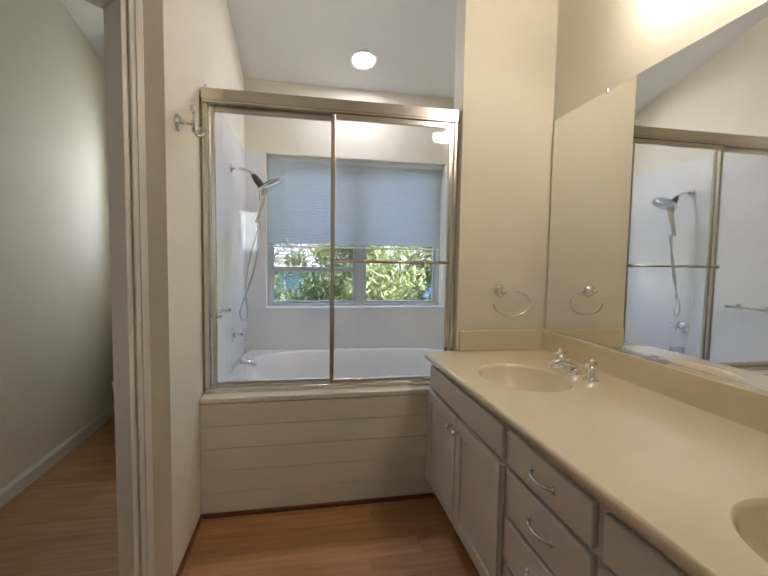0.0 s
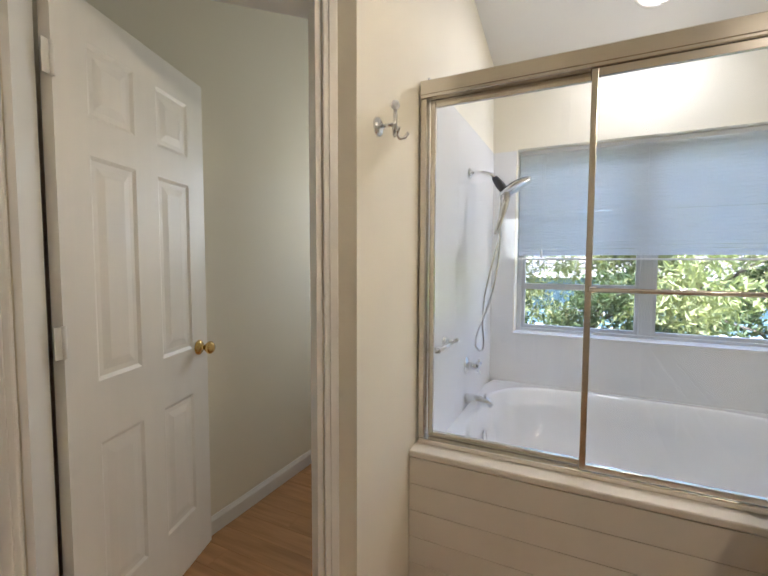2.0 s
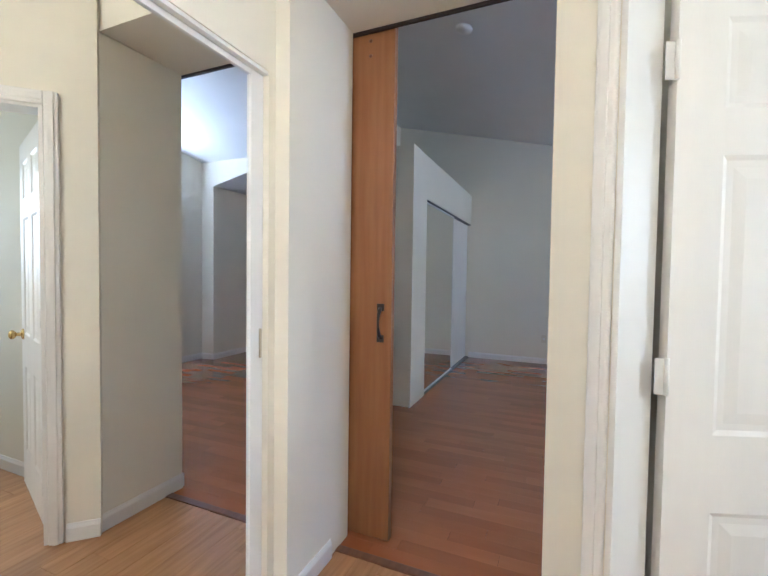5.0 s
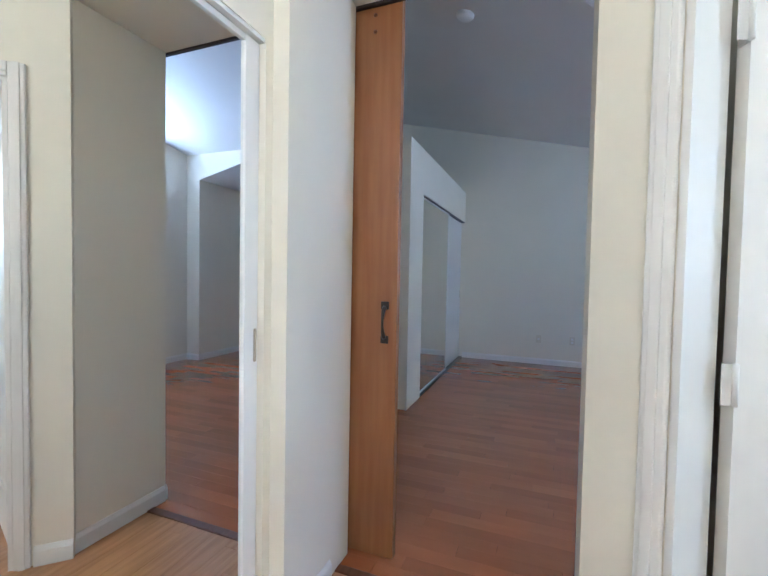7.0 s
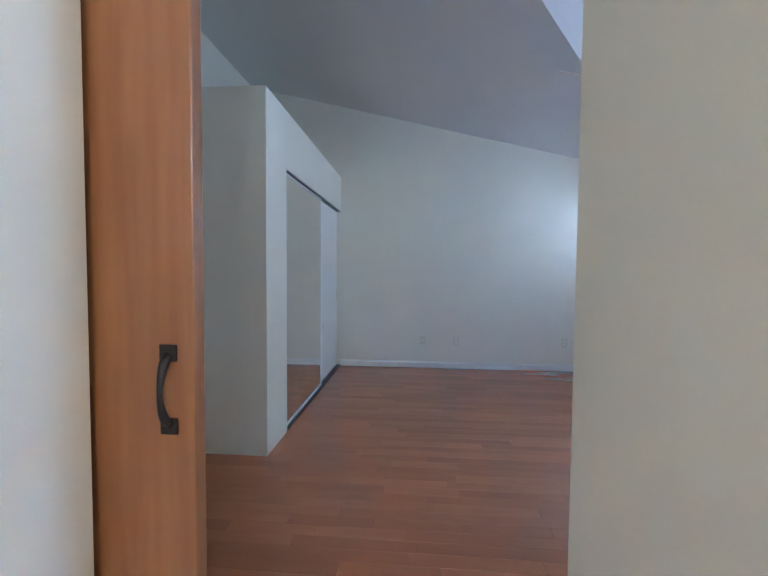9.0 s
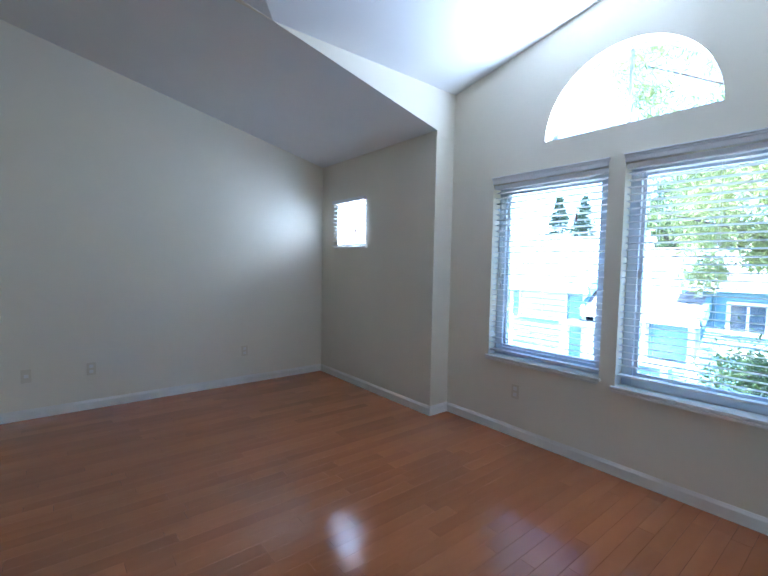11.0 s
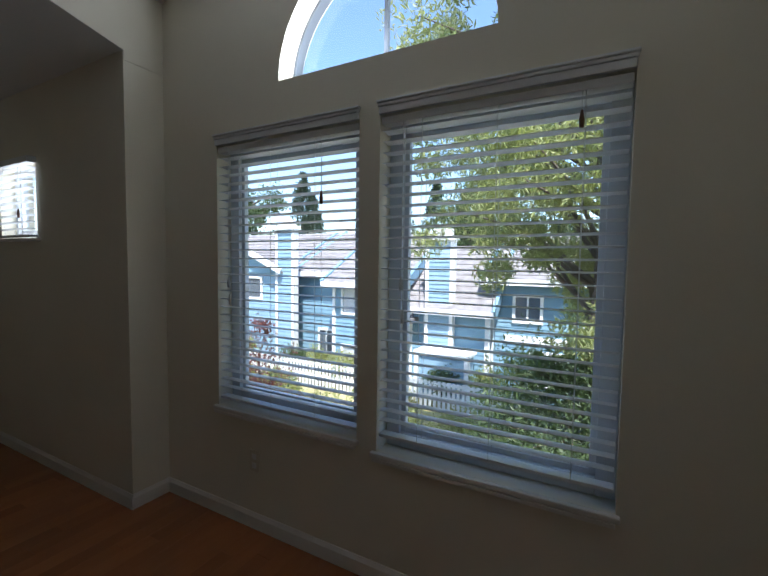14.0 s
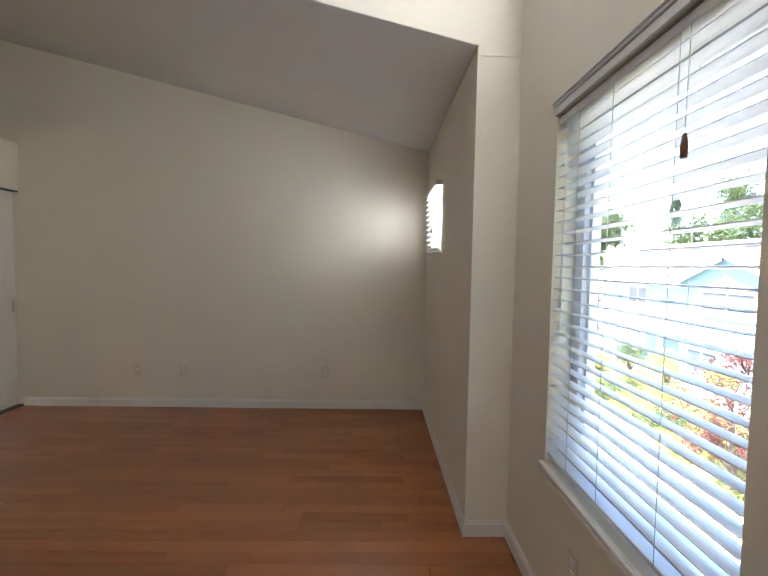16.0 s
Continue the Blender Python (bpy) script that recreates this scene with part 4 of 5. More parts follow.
def base_unit(y0, y1, kind):
    c = thing("vanity_cabinet", "off-white painted vanity base cabinet with " + ("two panelled doors" if kind == "doors" else "three drawers"), "cabinet", group="vanity cabinets")
    boxpart("body", M_CAB, c, CFX, XE - 0.002, y0 + 0.001, y1 - 0.001, 0.09, CZ - 0.14)
    boxpart("face_frame", M_CAB, c, CFX, CFX + 0.02, y0 + 0.001, y1 - 0.001, CZ - 0.14, CZ - 0.037)
    boxpart("toe_kick", M_CAB, c, CFX + 0.07, CFX + 0.09, y0 + 0.001, y1 - 0.001, 0, 0.09)
    if kind == "doors":
        face_panel("false_front", y0 + 0.02, y1 - 0.02, 0.575, 0.682, c, False)
        mid = (y0 + y1) / 2
        for a, b, ky in ((y0 + 0.02, mid - 0.006, mid - 0.035), (mid + 0.006, y1 - 0.02, mid + 0.035)):
            d = face_panel("cabinet_door", a, b, 0.10, 0.56, c, True)
            small_knob(d, ky, 0.515)
    else:
        for a, b in ((0.575, 0.682), (0.42, 0.56), (0.265, 0.405), (0.10, 0.25)):
            d = face_panel("drawer_front", y0 + 0.012, y1 - 0.012, a, b, c, False)
            bow_pull(d, (y0 + y1) / 2, (a + b) / 2)
base_unit(1.605, 2.42, "doors")
base_unit(1.195, 1.605, "drawers")
base_unit(0.36, 1.195, "doors")
base_unit(-0.54, 0.36, "drawers")

vm = thing("vanity_mirror", "large frameless wall mirror above the vanity", "mirror")
boxpart("mirror_pane", M_MIRROR, vm, XE - 0.008, XE - 0.002, -0.5, YTUB - 0.022, CZ + 0.110, 1.93)
boxpart("bottom_channel", M_CHROME, vm, XE - 0.014, XE - 0.001, -0.5, YTUB - 0.022, CZ + 0.1055, CZ + 0.116)
for y in (2.03, 1.2, 0.3):
    boxpart("clip", M_CHROME, vm, XE - 0.014, XE - 0.001, y - 0.01, y + 0.01, 1.922, 1.938, bevel=0.002)

# toilet behind the slanting wall
to = thing("toilet", "white porcelain toilet against the far wall of its room", "toilet")
TX = -1.14
bm = bmesh.new()
def ell(rx, ry, cyy, z, K=28):
    return [bm.verts.new((TX + rx * math.cos(2 * math.pi * k / K), cyy + ry * math.sin(2 * math.pi * k / K), z)) for k in range(K)]
lp = [ell(0.11, 0.19, 3.42, 0), ell(0.10, 0.18, 3.42, 0.12), ell(0.13, 0.20, 3.38, 0.25), ell(0.18, 0.24, 3.34, 0.36), ell(0.185, 0.245, 3.34, 0.39)]
for p, q in zip(lp, lp[1:]):
    for k in range(28):
        bm.faces.new((p[k], p[(k + 1) % 28], q[(k + 1) % 28], q[k])).smooth = True
bm.faces.new(lp[0][::-1])
bm.faces.new(lp[-1])
part("bowl", bm, M_PORCELAIN, to)
bm = bmesh.new()
lp = [ell(0.185, 0.245, 3.34, 0.391), ell(0.190, 0.25, 3.34, 0.40), ell(0.19, 0.25, 3.34, 0.425), ell(0.17, 0.23, 3.34, 0.435)]
for p, q in zip(lp, lp[1:]):
    for k in range(28):
        bm.faces.new((p[k], p[(k + 1) % 28], q[(k + 1) % 28], q[k])).smooth = True
bm.faces.new(lp[0][::-1])
bm.faces.new(lp[-1])
part("seat_lid", bm, M_PORCELAIN, to)
boxpart("tank", M_PORCELAIN, to, TX - 0.22, TX + 0.22, 3.60, 3.82, 0.36, 0.70, bevel=0.02)
boxpart("tank_lid", M_PORCELAIN, to, TX - 0.235, TX + 0.235, 3.585, 3.835, 0.701, 0.735, bevel=0.01)

# ---- bedroom ----
# closet: partial-height front with ledge, mirrored and white sliding doors
CLX, CLY, CLH, CLT = -3.86, 0.02, 2.10, 2.55
wall("wall_closet_front", [(-4.30, CLX, CLY - 0.12, CLY, -0.05, CLT), (XW, -4.30, CLY - 0.12, CLY, CLH, CLT), (CLX - 0.12, CLX, YS, CLY - 0.12, -0.05, CLT)])
wall("closet_ledge", [(XW, CLX - 0.001, YS, CLY - 0.121, CLT - 0.05, CLT - 0.002)])
baseboard([((-4.30, CLY), (CLX + 0.012, CLY)), ((CLX, CLY), (CLX, YS))])
tagged(boxpart("closet_door_track", M_IRON, None, XW, -4.30, CLY - 0.09, CLY - 0.01, CLH - 0.012, CLH - 0.001), "dark bronze closet door head track", "track", kind="structure")
tagged(boxpart("closet_floor_track", M_IRON, None, XW, -4.30, CLY - 0.09, CLY - 0.005, -0.01, 0.012), "dark bronze closet door floor track", "track", kind="structure")
cd = thing("mirror_door", "full-height mirrored sliding closet door of the bedroom", "mirror door", group="mirrored closet doors")
boxpart("mirror_pane", M_BRONZE_MIRROR, cd, -5.60, -4.32, CLY - 0.038, CLY - 0.033, 0.03, CLH - 0.03)
for d_ in ((-5.612, -5.60, 0.013, CLH - 0.013), (-4.32, -4.302, 0.013, CLH - 0.013), (-5.60, -4.32, 0.013, 0.03), (-5.60, -4.32, CLH - 0.03, CLH - 0.013)):
    boxpart("frame_strip", M_TRIM, cd, d_[0], d_[1], CLY - 0.045, CLY - 0.025, d_[2], d_[3], bevel=0.002)
cw = thing("closet_door", "plain white sliding closet door next to the mirrored one", "closet door")
boxpart("slab", M_DOOR, cw, -6.625, -5.50, CLY - 0.085, CLY - 0.055, 0.014, CLH - 0.014, bevel=0.002)
boxpart("edge_pull", M_BRUSH, cw, -6.60, -6.585, CLY - 0.056, CLY - 0.052, 0.93, 1.05, bevel=0.001)

# bay windows with blinds, casings and sills
def bay_window(idx, W, blind_x, apron, tas, white_tas, cordx):
    """A window whose two-inch blind hangs inside the opening, under a moulded valance."""
    x0, x1, z0, z1 = W
    b0, b1 = blind_x
    w = slider_window("window_%d" % idx, x0 + 0.002, x1 - 0.002, z0 + 0.002, z1 - 0.002, YBAY + 0.125, "white vinyl framed bedroom window behind an open blind", edge=0.065)
    boxpart("window_sill", M_TRIM, w, b0 - 0.03, b1 + 0.02, YBAY - 0.022, YBAY + 0.088, z0 - 0.022, z0 - 0.0005, bevel=0.005)
    bm = bmesh.new()
    box(bm, b0 - 0.02, b1 + 0.006, YBAY - 0.016, YBAY - 0.0005, z0 - apron, z0 - 0.0225, bevel=0.004)
    box(bm, b0 - 0.02, b1 + 0.006, YBAY - 0.022, YBAY - 0.0165, z0 - apron, z0 - apron + 0.016, bevel=0.002)
    part("apron", bm, M_TRIM, w)
    v = thing("blind_valance", "white moulded valance above a bedroom blind", "valance", group="blind valances")
    bm = bmesh.new()
    for dx, y0, za, zb, bv in ((0.006, 0.016, z1 - 0.012, z1 + 0.018, 0.003), (0.010, 0.021, z1 + 0.0182, z1 + 0.032, 0.004), (0.014, 0.026, z1 + 0.0322, z1 + 0.044, 0.004)):
        box(bm, b0 - dx, b1 + dx, YBAY - y0, YBAY - 0.001, za, zb, bevel=bv)
    part("moulding", bm, M_SLAT, v)
    blind("window_blind", "white two-inch slat blind, lowered with slats open", b0, b1, z1 - 0.020, 0.662, YBAY + 0.030, 0.0445, 0.050, -4, 0.0026, cordx, 0.030, tas, white_tas)


bay_window(3, W1, (-4.219, -3.321), 0.040, ((-3.515, 1.74),), ((-4.13, 1.33), (-4.12, 1.24)), (-4.05, -3.84, -3.56))
bay_window(4, W2, (-3.206, -2.294), 0.040, ((-2.44, 1.93),), ((-3.10, 1.36), (-3.09, 1.22)), (-3.02, -2.72, -2.43))

# half-round window
aw = thing("window_5", "half-round arched window with a centre bar", "window", kind="structure")
def arch_strip(r0, r1, y0, y1):
    bm = bmesh.new()
    K = 40
    rows = []
    for k in range(K + 1):
        a = math.pi * k / K
        rows.append([bm.verts.new((ARX + r * math.cos(a), y, ARZ + r * math.sin(a))) for r, y in ((r0, y0), (r1, y0), (r1, y1), (r0, y1))])
    for p, q in zip(rows, rows[1:]):
        for k in range(4):
            bm.faces.new((p[k], p[(k + 1) % 4], q[(k + 1) % 4], q[k]))
    bm.faces.new(rows[0])
    bm.faces.new(rows[-1][::-1])
    return bm
part("window_frame", arch_strip(ARR - 0.016, ARR - 0.002, YBAY + 0.10, YBAY + 0.15), M_ARCH, aw)
boxpart("window_frame", M_ARCH, aw, ARX - ARR + 0.017, ARX + ARR - 0.017, YBAY + 0.10, YBAY + 0.15, ARZ + 0.0005, ARZ + 0.014, bevel=0.003)
boxpart("centre_bar", M_ARCH, aw, ARX - 0.008, ARX + 0.008, YBAY + 0.115, YBAY + 0.14, ARZ + 0.014, ARZ + ARR - 0.016)
bm = bmesh.new()
pts = [(ARX + (ARR - 0.014) * math.cos(math.pi * k / 40), ARZ + 0.012 + (ARR - 0.026) * math.sin(math.pi * k / 40)) for k in range(41)]
bm.faces.new([bm.verts.new((x, YBAY + 0.127, z)) for x, z in pts])
p = part("pane", bm, M_GLASS, aw)
p.visible_shadow = False

# small window
sw = slider_window("window_6", SWX0 + 0.015, SWX1 - 0.015, SWZ0 + 0.015, SWZ1 - 0.015, YN + 0.115, "small white framed bedroom window with a blind")
boxpart("window_sill", M_TRIM, sw, SWX0 - 0.045, SWX1 + 0.04, YN - 0.03, YN + 0.078, SWZ0 - 0.022, SWZ0 - 0.0005, bevel=0.004)
blind("window_blind", "small white slat blind with slats open", SWX0 - 0.035, SWX1 + 0.03, SWZ1 + 0.012, SWZ0 + 0.004, YN - 0.031, 0.0445, 0.050, -4, 0.0026, (-6.05, -5.78), 0.04, ((-5.80, 1.74),))

# outlets and plates
def outlet(m, duplex=True):
    o = thing("wall_outlet", "ivory plastic wall plate low on the wall", "outlet", m, group="wall plates")
    boxpart("plate", M_PLASTIC, o, -0.035, 0.035, -0.006, -0.0005, -0.057, 0.057, bevel=0.003)
    for z in ((-0.024, 0.024) if duplex else (0,)):
        boxpart("socket", M_TRIM, o, -0.015, 0.015, -0.009, -0.0055, z - 0.014, z + 0.014, bevel=0.003)
for y, du in ((1.134, False), (1.582, True), (2.988, True)):
    outlet(pose(XW, y, 0.37, 0, 0, 90), du)
outlet(pose(-3.95, YBAY, 0.37, 0, 0, 0))

# smoke detector on the bedroom ceiling
sd = thing("smoke_detector", "round white smoke detector on the sloping ceiling", "smoke detector")
bm = bmesh.new()
lathe(bm, [(0.07, -0.001), (0.07, -0.018), (0.055, -0.034), (0.02, -0.040), (0.003, -0.041)], pose(-3.55, 0.55, roof(0, 0.55), math.degrees(math.atan(-0.235)), 0, 0), 24)
part("case", bm, M_TRIM, sd)

# ---- outdoors ----
GZ = -3.0
tagged(boxpart("ground", M_GRASS, None, -400, 400, 3.0, 600, GZ - 0.5, GZ), "dry ground cover and lawn between the houses", "ground", kind="structure")
tagged(boxpart("road", M_CONCRETE, None, -60, 60, 7.0, 10.6, GZ + 0.004, GZ + 0.012), "pale concrete lane between the houses", "road", kind="structure")
# own building below and around, so that the place is closed
tagged(boxpart("exterior_wall", M_SIDING_PALE, None, XW - 0.3, XE + 0.3, YS - 0.3, 3.9, GZ, -0.26), "pale blue lower storey below the rooms", "wall", kind="structure")


def lap_wall(parent, x0, x1, z0, z1, y, material, pitch=0.16):
    bm = bmesh.new()
    z = z0
    while z < z1:
        zz = min(z + pitch, z1)
        vs = [bm.verts.new(c) for c in ((x0, y - 0.03, z), (x1, y - 0.03, z), (x1, y - 0.006, zz), (x0, y - 0.006, zz), (x0, y + 0.0, z), (x1, y + 0.0, z))]
        bm.faces.new(vs[:4])
        bm.faces.new((vs[0], vs[4], vs[5], vs[1]))
        z = zz
    box(bm, x0, x1, y, y + 0.2, z0, z1)
    return part("wall", bm, material, parent)


def ext_window(parent, x0, x1, z0, z1, y, curtain=False):
    w = boxpart("window", M_PANE if not curtain else M_CURTAIN, parent, x0, x1, y - 0.04, y - 0.02, z0, z1)
    t = 0.10
    for d_ in ((x0 - t, x0, z0 - t, z1 + t), (x1, x1 + t, z0 - t, z1 + t), (x0, x1, z0 - t, z0), (x0, x1, z1, z1 + t)):
        boxpart("frame", M_WHITE, w, d_[0], d_[1], y - 0.09, y - 0.015, d_[2], d_[3], bevel=0.01)
    c = (x0 + x1) / 2
    boxpart("frame", M_WHITE, w, c - 0.03, c + 0.03, y - 0.06, y - 0.03, z0, z1)


def pitched_roof(parent, x0, x1, yf, yb, ze, zr, rows=12):
    """Two slopes with the ridge along x and stepped courses of shakes."""
    bm = bmesh.new()
    ym = (yf + yb) / 2
    for a, b in ((yf, ym), (yb, ym)):
        for k in range(rows):
            u0, u1 = k / rows, (k + 1) / rows
            ya, y2 = a + (b - a) * u0, a + (b - a) * u1
            za, z2 = ze + (zr - ze) * u0, ze + (zr - ze) * u1
            n = max(2, int((x1 - x0) / 0.45))
            for i in range(n):
                xa, xb = x0 + (x1 - x0) * i / n, x0 + (x1 - x0) * (i + 1) / n
                j = random.uniform(0.03, 0.07)
                v = [bm.verts.new(c) for c in ((xa, ya, za + j), (xb, ya, za + j), (xb, y2, z2 + 0.01), (xa, y2, z2 + 0.01), (xa, ya, za), (xb, ya, za))]
                bm.faces.new(v[:4])
                bm.faces.new((v[0], v[4], v[5], v[1]))
    for x in (x0, x1):
        bm.faces.new([bm.verts.new(c) for c in ((x, yf, ze), (x, yb, ze), (x, ym, zr))])
    return part("roof", bm, M_ROOF, parent)


def gable_roof(parent, xc, half, yf, yb, ze, zr, rows=9):
    """Gable facing the viewer: ridge along y."""
    bm = bmesh.new()
    for s in (-1, 1):
        for k in range(rows):
            u0, u1 = k / rows, (k + 1) / rows
            xa, xb = xc + s * half * (1 - u0), xc + s * half * (1 - u1)
            za, zb = ze + (zr - ze) * u0, ze + (zr - ze) * u1
            v = [bm.verts.new(c) for c in ((xa, yf, za + 0.05), (xa, yb, za + 0.05), (xb, yb, zb + 0.01), (xb, yf, zb + 0.01), (xa, yf, za), (xa, yb, za))]
            bm.faces.new(v[:4])
            bm.faces.new((v[0], v[4], v[5], v[1]))
    r = part("roof", bm, M_ROOF, parent)
    for s in (-1, 1):
        bm = bmesh.new()
        L = math.hypot(half, zr - ze)
        box(bm, 0, L, yf - 0.05, yf + 0.02, -0.22, 0.02, m=Matrix.Translation((xc + s * half, 0, ze)) @ Matrix.Rotation(-math.atan2(zr - ze, -s * half), 4, "Y"))
        part("bargeboard", bm, M_WHITE, r)
    bm = bmesh.new()
    bm.faces.new([bm.verts.new(c) for c in ((xc - half + 0.3, yf + 0.25, ze), (xc + half - 0.3, yf + 0.25, ze), (xc, yf + 0.25, zr - 0.12))])
    part("gable", bm, M_SIDING, r)
    return r


def chimney(parent, xc, y, zt):
    c = lap_wall(parent, xc - 0.42, xc + 0.42, GZ, zt, y, M_SIDING_PALE, 0.15)
    c.name = "chimney"
    for s in (-1, 1):
        boxpart("corner_board", M_WHITE, c, xc + s * 0.44 - 0.06, xc + s * 0.44 + 0.06, y - 0.05, y + 0.25, GZ, zt)
    boxpart("cap", M_WHITE, c, xc - 0.56, xc + 0.56, y - 0.15, y + 0.35, zt, zt + 0.18, bevel=0.03)
    boxpart("cap", M_WHITE, c, xc - 0.40, xc + 0.40, y - 0.05, y + 0.25, zt + 0.18, zt + 0.42, bevel=0.03)


def house(x0, x1, y, ze, zr, label, material, depth=7.0):
    h = thing("house", label, "house", group="houses across the lane")
    lap_wall(h, x0, x1, GZ, ze, y, material)
    boxpart("side_wall", material, h, x0, x1, y + 0.2, y + depth, GZ, ze)
    boxpart("eave_board", M_WHITE, h, x0 - 0.3, x1 + 0.3, y - 0.55, y - 0.40, ze - 0.16, ze + 0.04)
    r = pitched_roof(h, x0 - 0.3, x1 + 0.3, y - 0.5, y + depth + 0.5, ze, zr)
    run = depth / 2 + 0.5
    for x in (x0 - 0.3, x1 + 0.3):
        bm = bmesh.new()
        box(bm, x - 0.06, x + 0.06, 0, math.hypot(run, zr - ze), -0.26, 0.09, m=Matrix.Translation((0, y - 0.5, ze)) @ Matrix.Rotation(math.atan2(zr - ze, run), 4, "X"))
        part("bargeboard", bm, M_SIDING, r, "blue painted bargeboard")
        bm = bmesh.new()
        bm.faces.new([bm.verts.new(c) for c in ((x * 0.98 + (x0 + x1) * 0.01, y, ze), (x * 0.98 + (x0 + x1) * 0.01, y + depth, ze), (x * 0.98 + (x0 + x1) * 0.01, y + depth / 2, zr - 0.25))])
        part("gable", bm, material, r)
    for x in (x0, x1):
        boxpart("corner_board", M_WHITE, h, x - 0.07, x + 0.07, y - 0.07, y + 0.1, GZ, ze)
    return h


# gabled house with a chimney, then the recessed and the forward parts of the next one, a lower one with a chimney, and the last behind the trees
h2 = house(-27, -14.75, 17.2, 1.05, 3.0, "pale blue two-storey house with a gabled front and a chimney", M_SIDING_PALE)
lap_wall(h2, -19.1, -14.75, GZ, 1.0, 16.0, M_SIDING_PALE)
gable_roof(h2, -16.9, 2.55, 15.6, 20.0, 0.95, 2.05)
ext_window(h2, -18.0, -15.8, -0.15, 0.68, 16.0)
ext_window(h2, -18.6, -17.2, -2.6, -1.6, 16.0)
ext_window(h2, -24.5, -23.0, -0.2, 0.6, 17.2)
boxpart("porch_roof", M_ROOF, h2, -22.8, -19.2, 15.2, 17.2, -1.2, -1.05)
for x in (-22.6, -20.9, -19.4):
    boxpart("porch_post", M_WHITE, h2, x - 0.08, x + 0.08, 15.3, 15.46, GZ, -1.2)
chimney(h2, -14.25, 15.8, 2.75)
h1 = house(-14.6, -12.05, 17.0, 1.0, 2.95, "blue recessed two-storey house part with a shake roof", M_SIDING)
ext_window(h1, -13.3, -12.6, -2.4, -1.5, 17.0)
h5 = house(-11.85, -8.9, 16.0, 0.66, 2.75, "blue lap-sided two-storey house with white trim and grey shake roof", M_SIDING)
ext_window(h5, -11.4, -9.6, -0.5, 0.45, 16.0, True)
ext_window(h5, -11.4, -9.7, -2.5, -1.85, 16.0, True)
boxpart("entry_roof", M_ROOF, h5, -9.3, -8.2, 15.0, 16.0, -0.62, -0.45)
for x in (-9.15, -8.35):
    boxpart("entry_post", M_WHITE, h5, x - 0.10, x + 0.10, 15.05, 15.25, GZ, -0.62)
h3 = house(-8.5, -5.75, 16.0, -0.10, 2.15, "low-eaved blue house with a tall lap-sided chimney", M_SIDING, 5.0)
chimney(h3, -7.36, 15.75, 2.2)
boxpart("bin_store_wall", M_SIDING_PALE, h3, -7.8, -6.1, 15.0, 15.7, GZ, -1.5)
boxpart("bin_store_cap", M_WHITE, h3, -7.9, -6.0, 14.9, 15.75, -1.499, -1.40, bevel=0.02)
for x in (-7.8, -6.1):
    boxpart("corner_board", M_WHITE, h3, x - 0.08, x + 0.08, 14.93, 15.07, GZ, -1.5)
h4 = house(-5.7, 7.0, 16.4, 0.95, 2.6, "blue two-storey house half hidden behind trees", M_SIDING)
for xa, xb in ((-4.95, -4.2), (-2.9, -1.9), (-0.2, 1.0)):
    ext_window(h4, xa, xb, -0.35, 0.4, 16.4)
ext_window(h4, -4.4, -3.4, -2.4, -1.4, 16.4)
boxpart("white_band", M_WHITE, h4, -5.28, 6.9, 16.33, 16.369, -1.1, -0.85)

# picket fence along the lane
fence = thing("picket_fence", "white wooden picket fence beside the lane", "fence")
for z in (-2.65, -2.25):
    boxpart("rail", M_WHITE, fence, -16, -1, 14.25, 14.30, z, z + 0.08)
bm = bmesh.new()
box(bm, -0.045, 0.045, -0.012, 0.012, 0, 0.85)
pk = part("picket", bm, M_WHITE, fence)
pk.location = (-16, 14.22, GZ + 0.03)
for k in range(1, 100):
    o = new("picket", pk.data)
    o.parent = fence
    o.location = (-16 + 0.15 * k, 14.22, GZ + 0.03)


def leaf_cloud(centres, count, size, rnd, droop=0.4, narrow=0.28):
    """Many small pointed leaves round the given clump centres (x, y, z, radius)."""
    verts, faces = [], []
    for k in range(count):
        cx_, cy_, cz_, r = centres[rnd.randrange(len(centres))]
        d = Vector((rnd.gauss(0, 1), rnd.gauss(0, 1), rnd.gauss(0, 0.8)))
        d = d.normalized() * r * rnd.random() ** 0.45
        p = Vector((cx_, cy_, cz_)) + d
        u = Vector((rnd.gauss(0, 1), rnd.gauss(0, 1), rnd.gauss(-droop * 2, 0.7))).normalized()
        v = u.cross(Vector((rnd.gauss(0, 1), rnd.gauss(0, 1), rnd.gauss(0, 1)))).normalized()
        L = size * rnd.uniform(0.6, 1.3)
        w = L * narrow
        n = u.cross(v) * w * 0.35
        i = len(verts)
        verts += [tuple(p - u * L * 0.5), tuple(p + v * w * 0.5 + n), tuple(p + u * L * 0.5), tuple(p - v * w * 0.5 + n)]
        faces += [(i, i + 1, i + 2), (i, i + 2, i + 3)]
    me = bpy.data.meshes.new("crown")
    me.from_pydata(verts, [], faces)
    return me


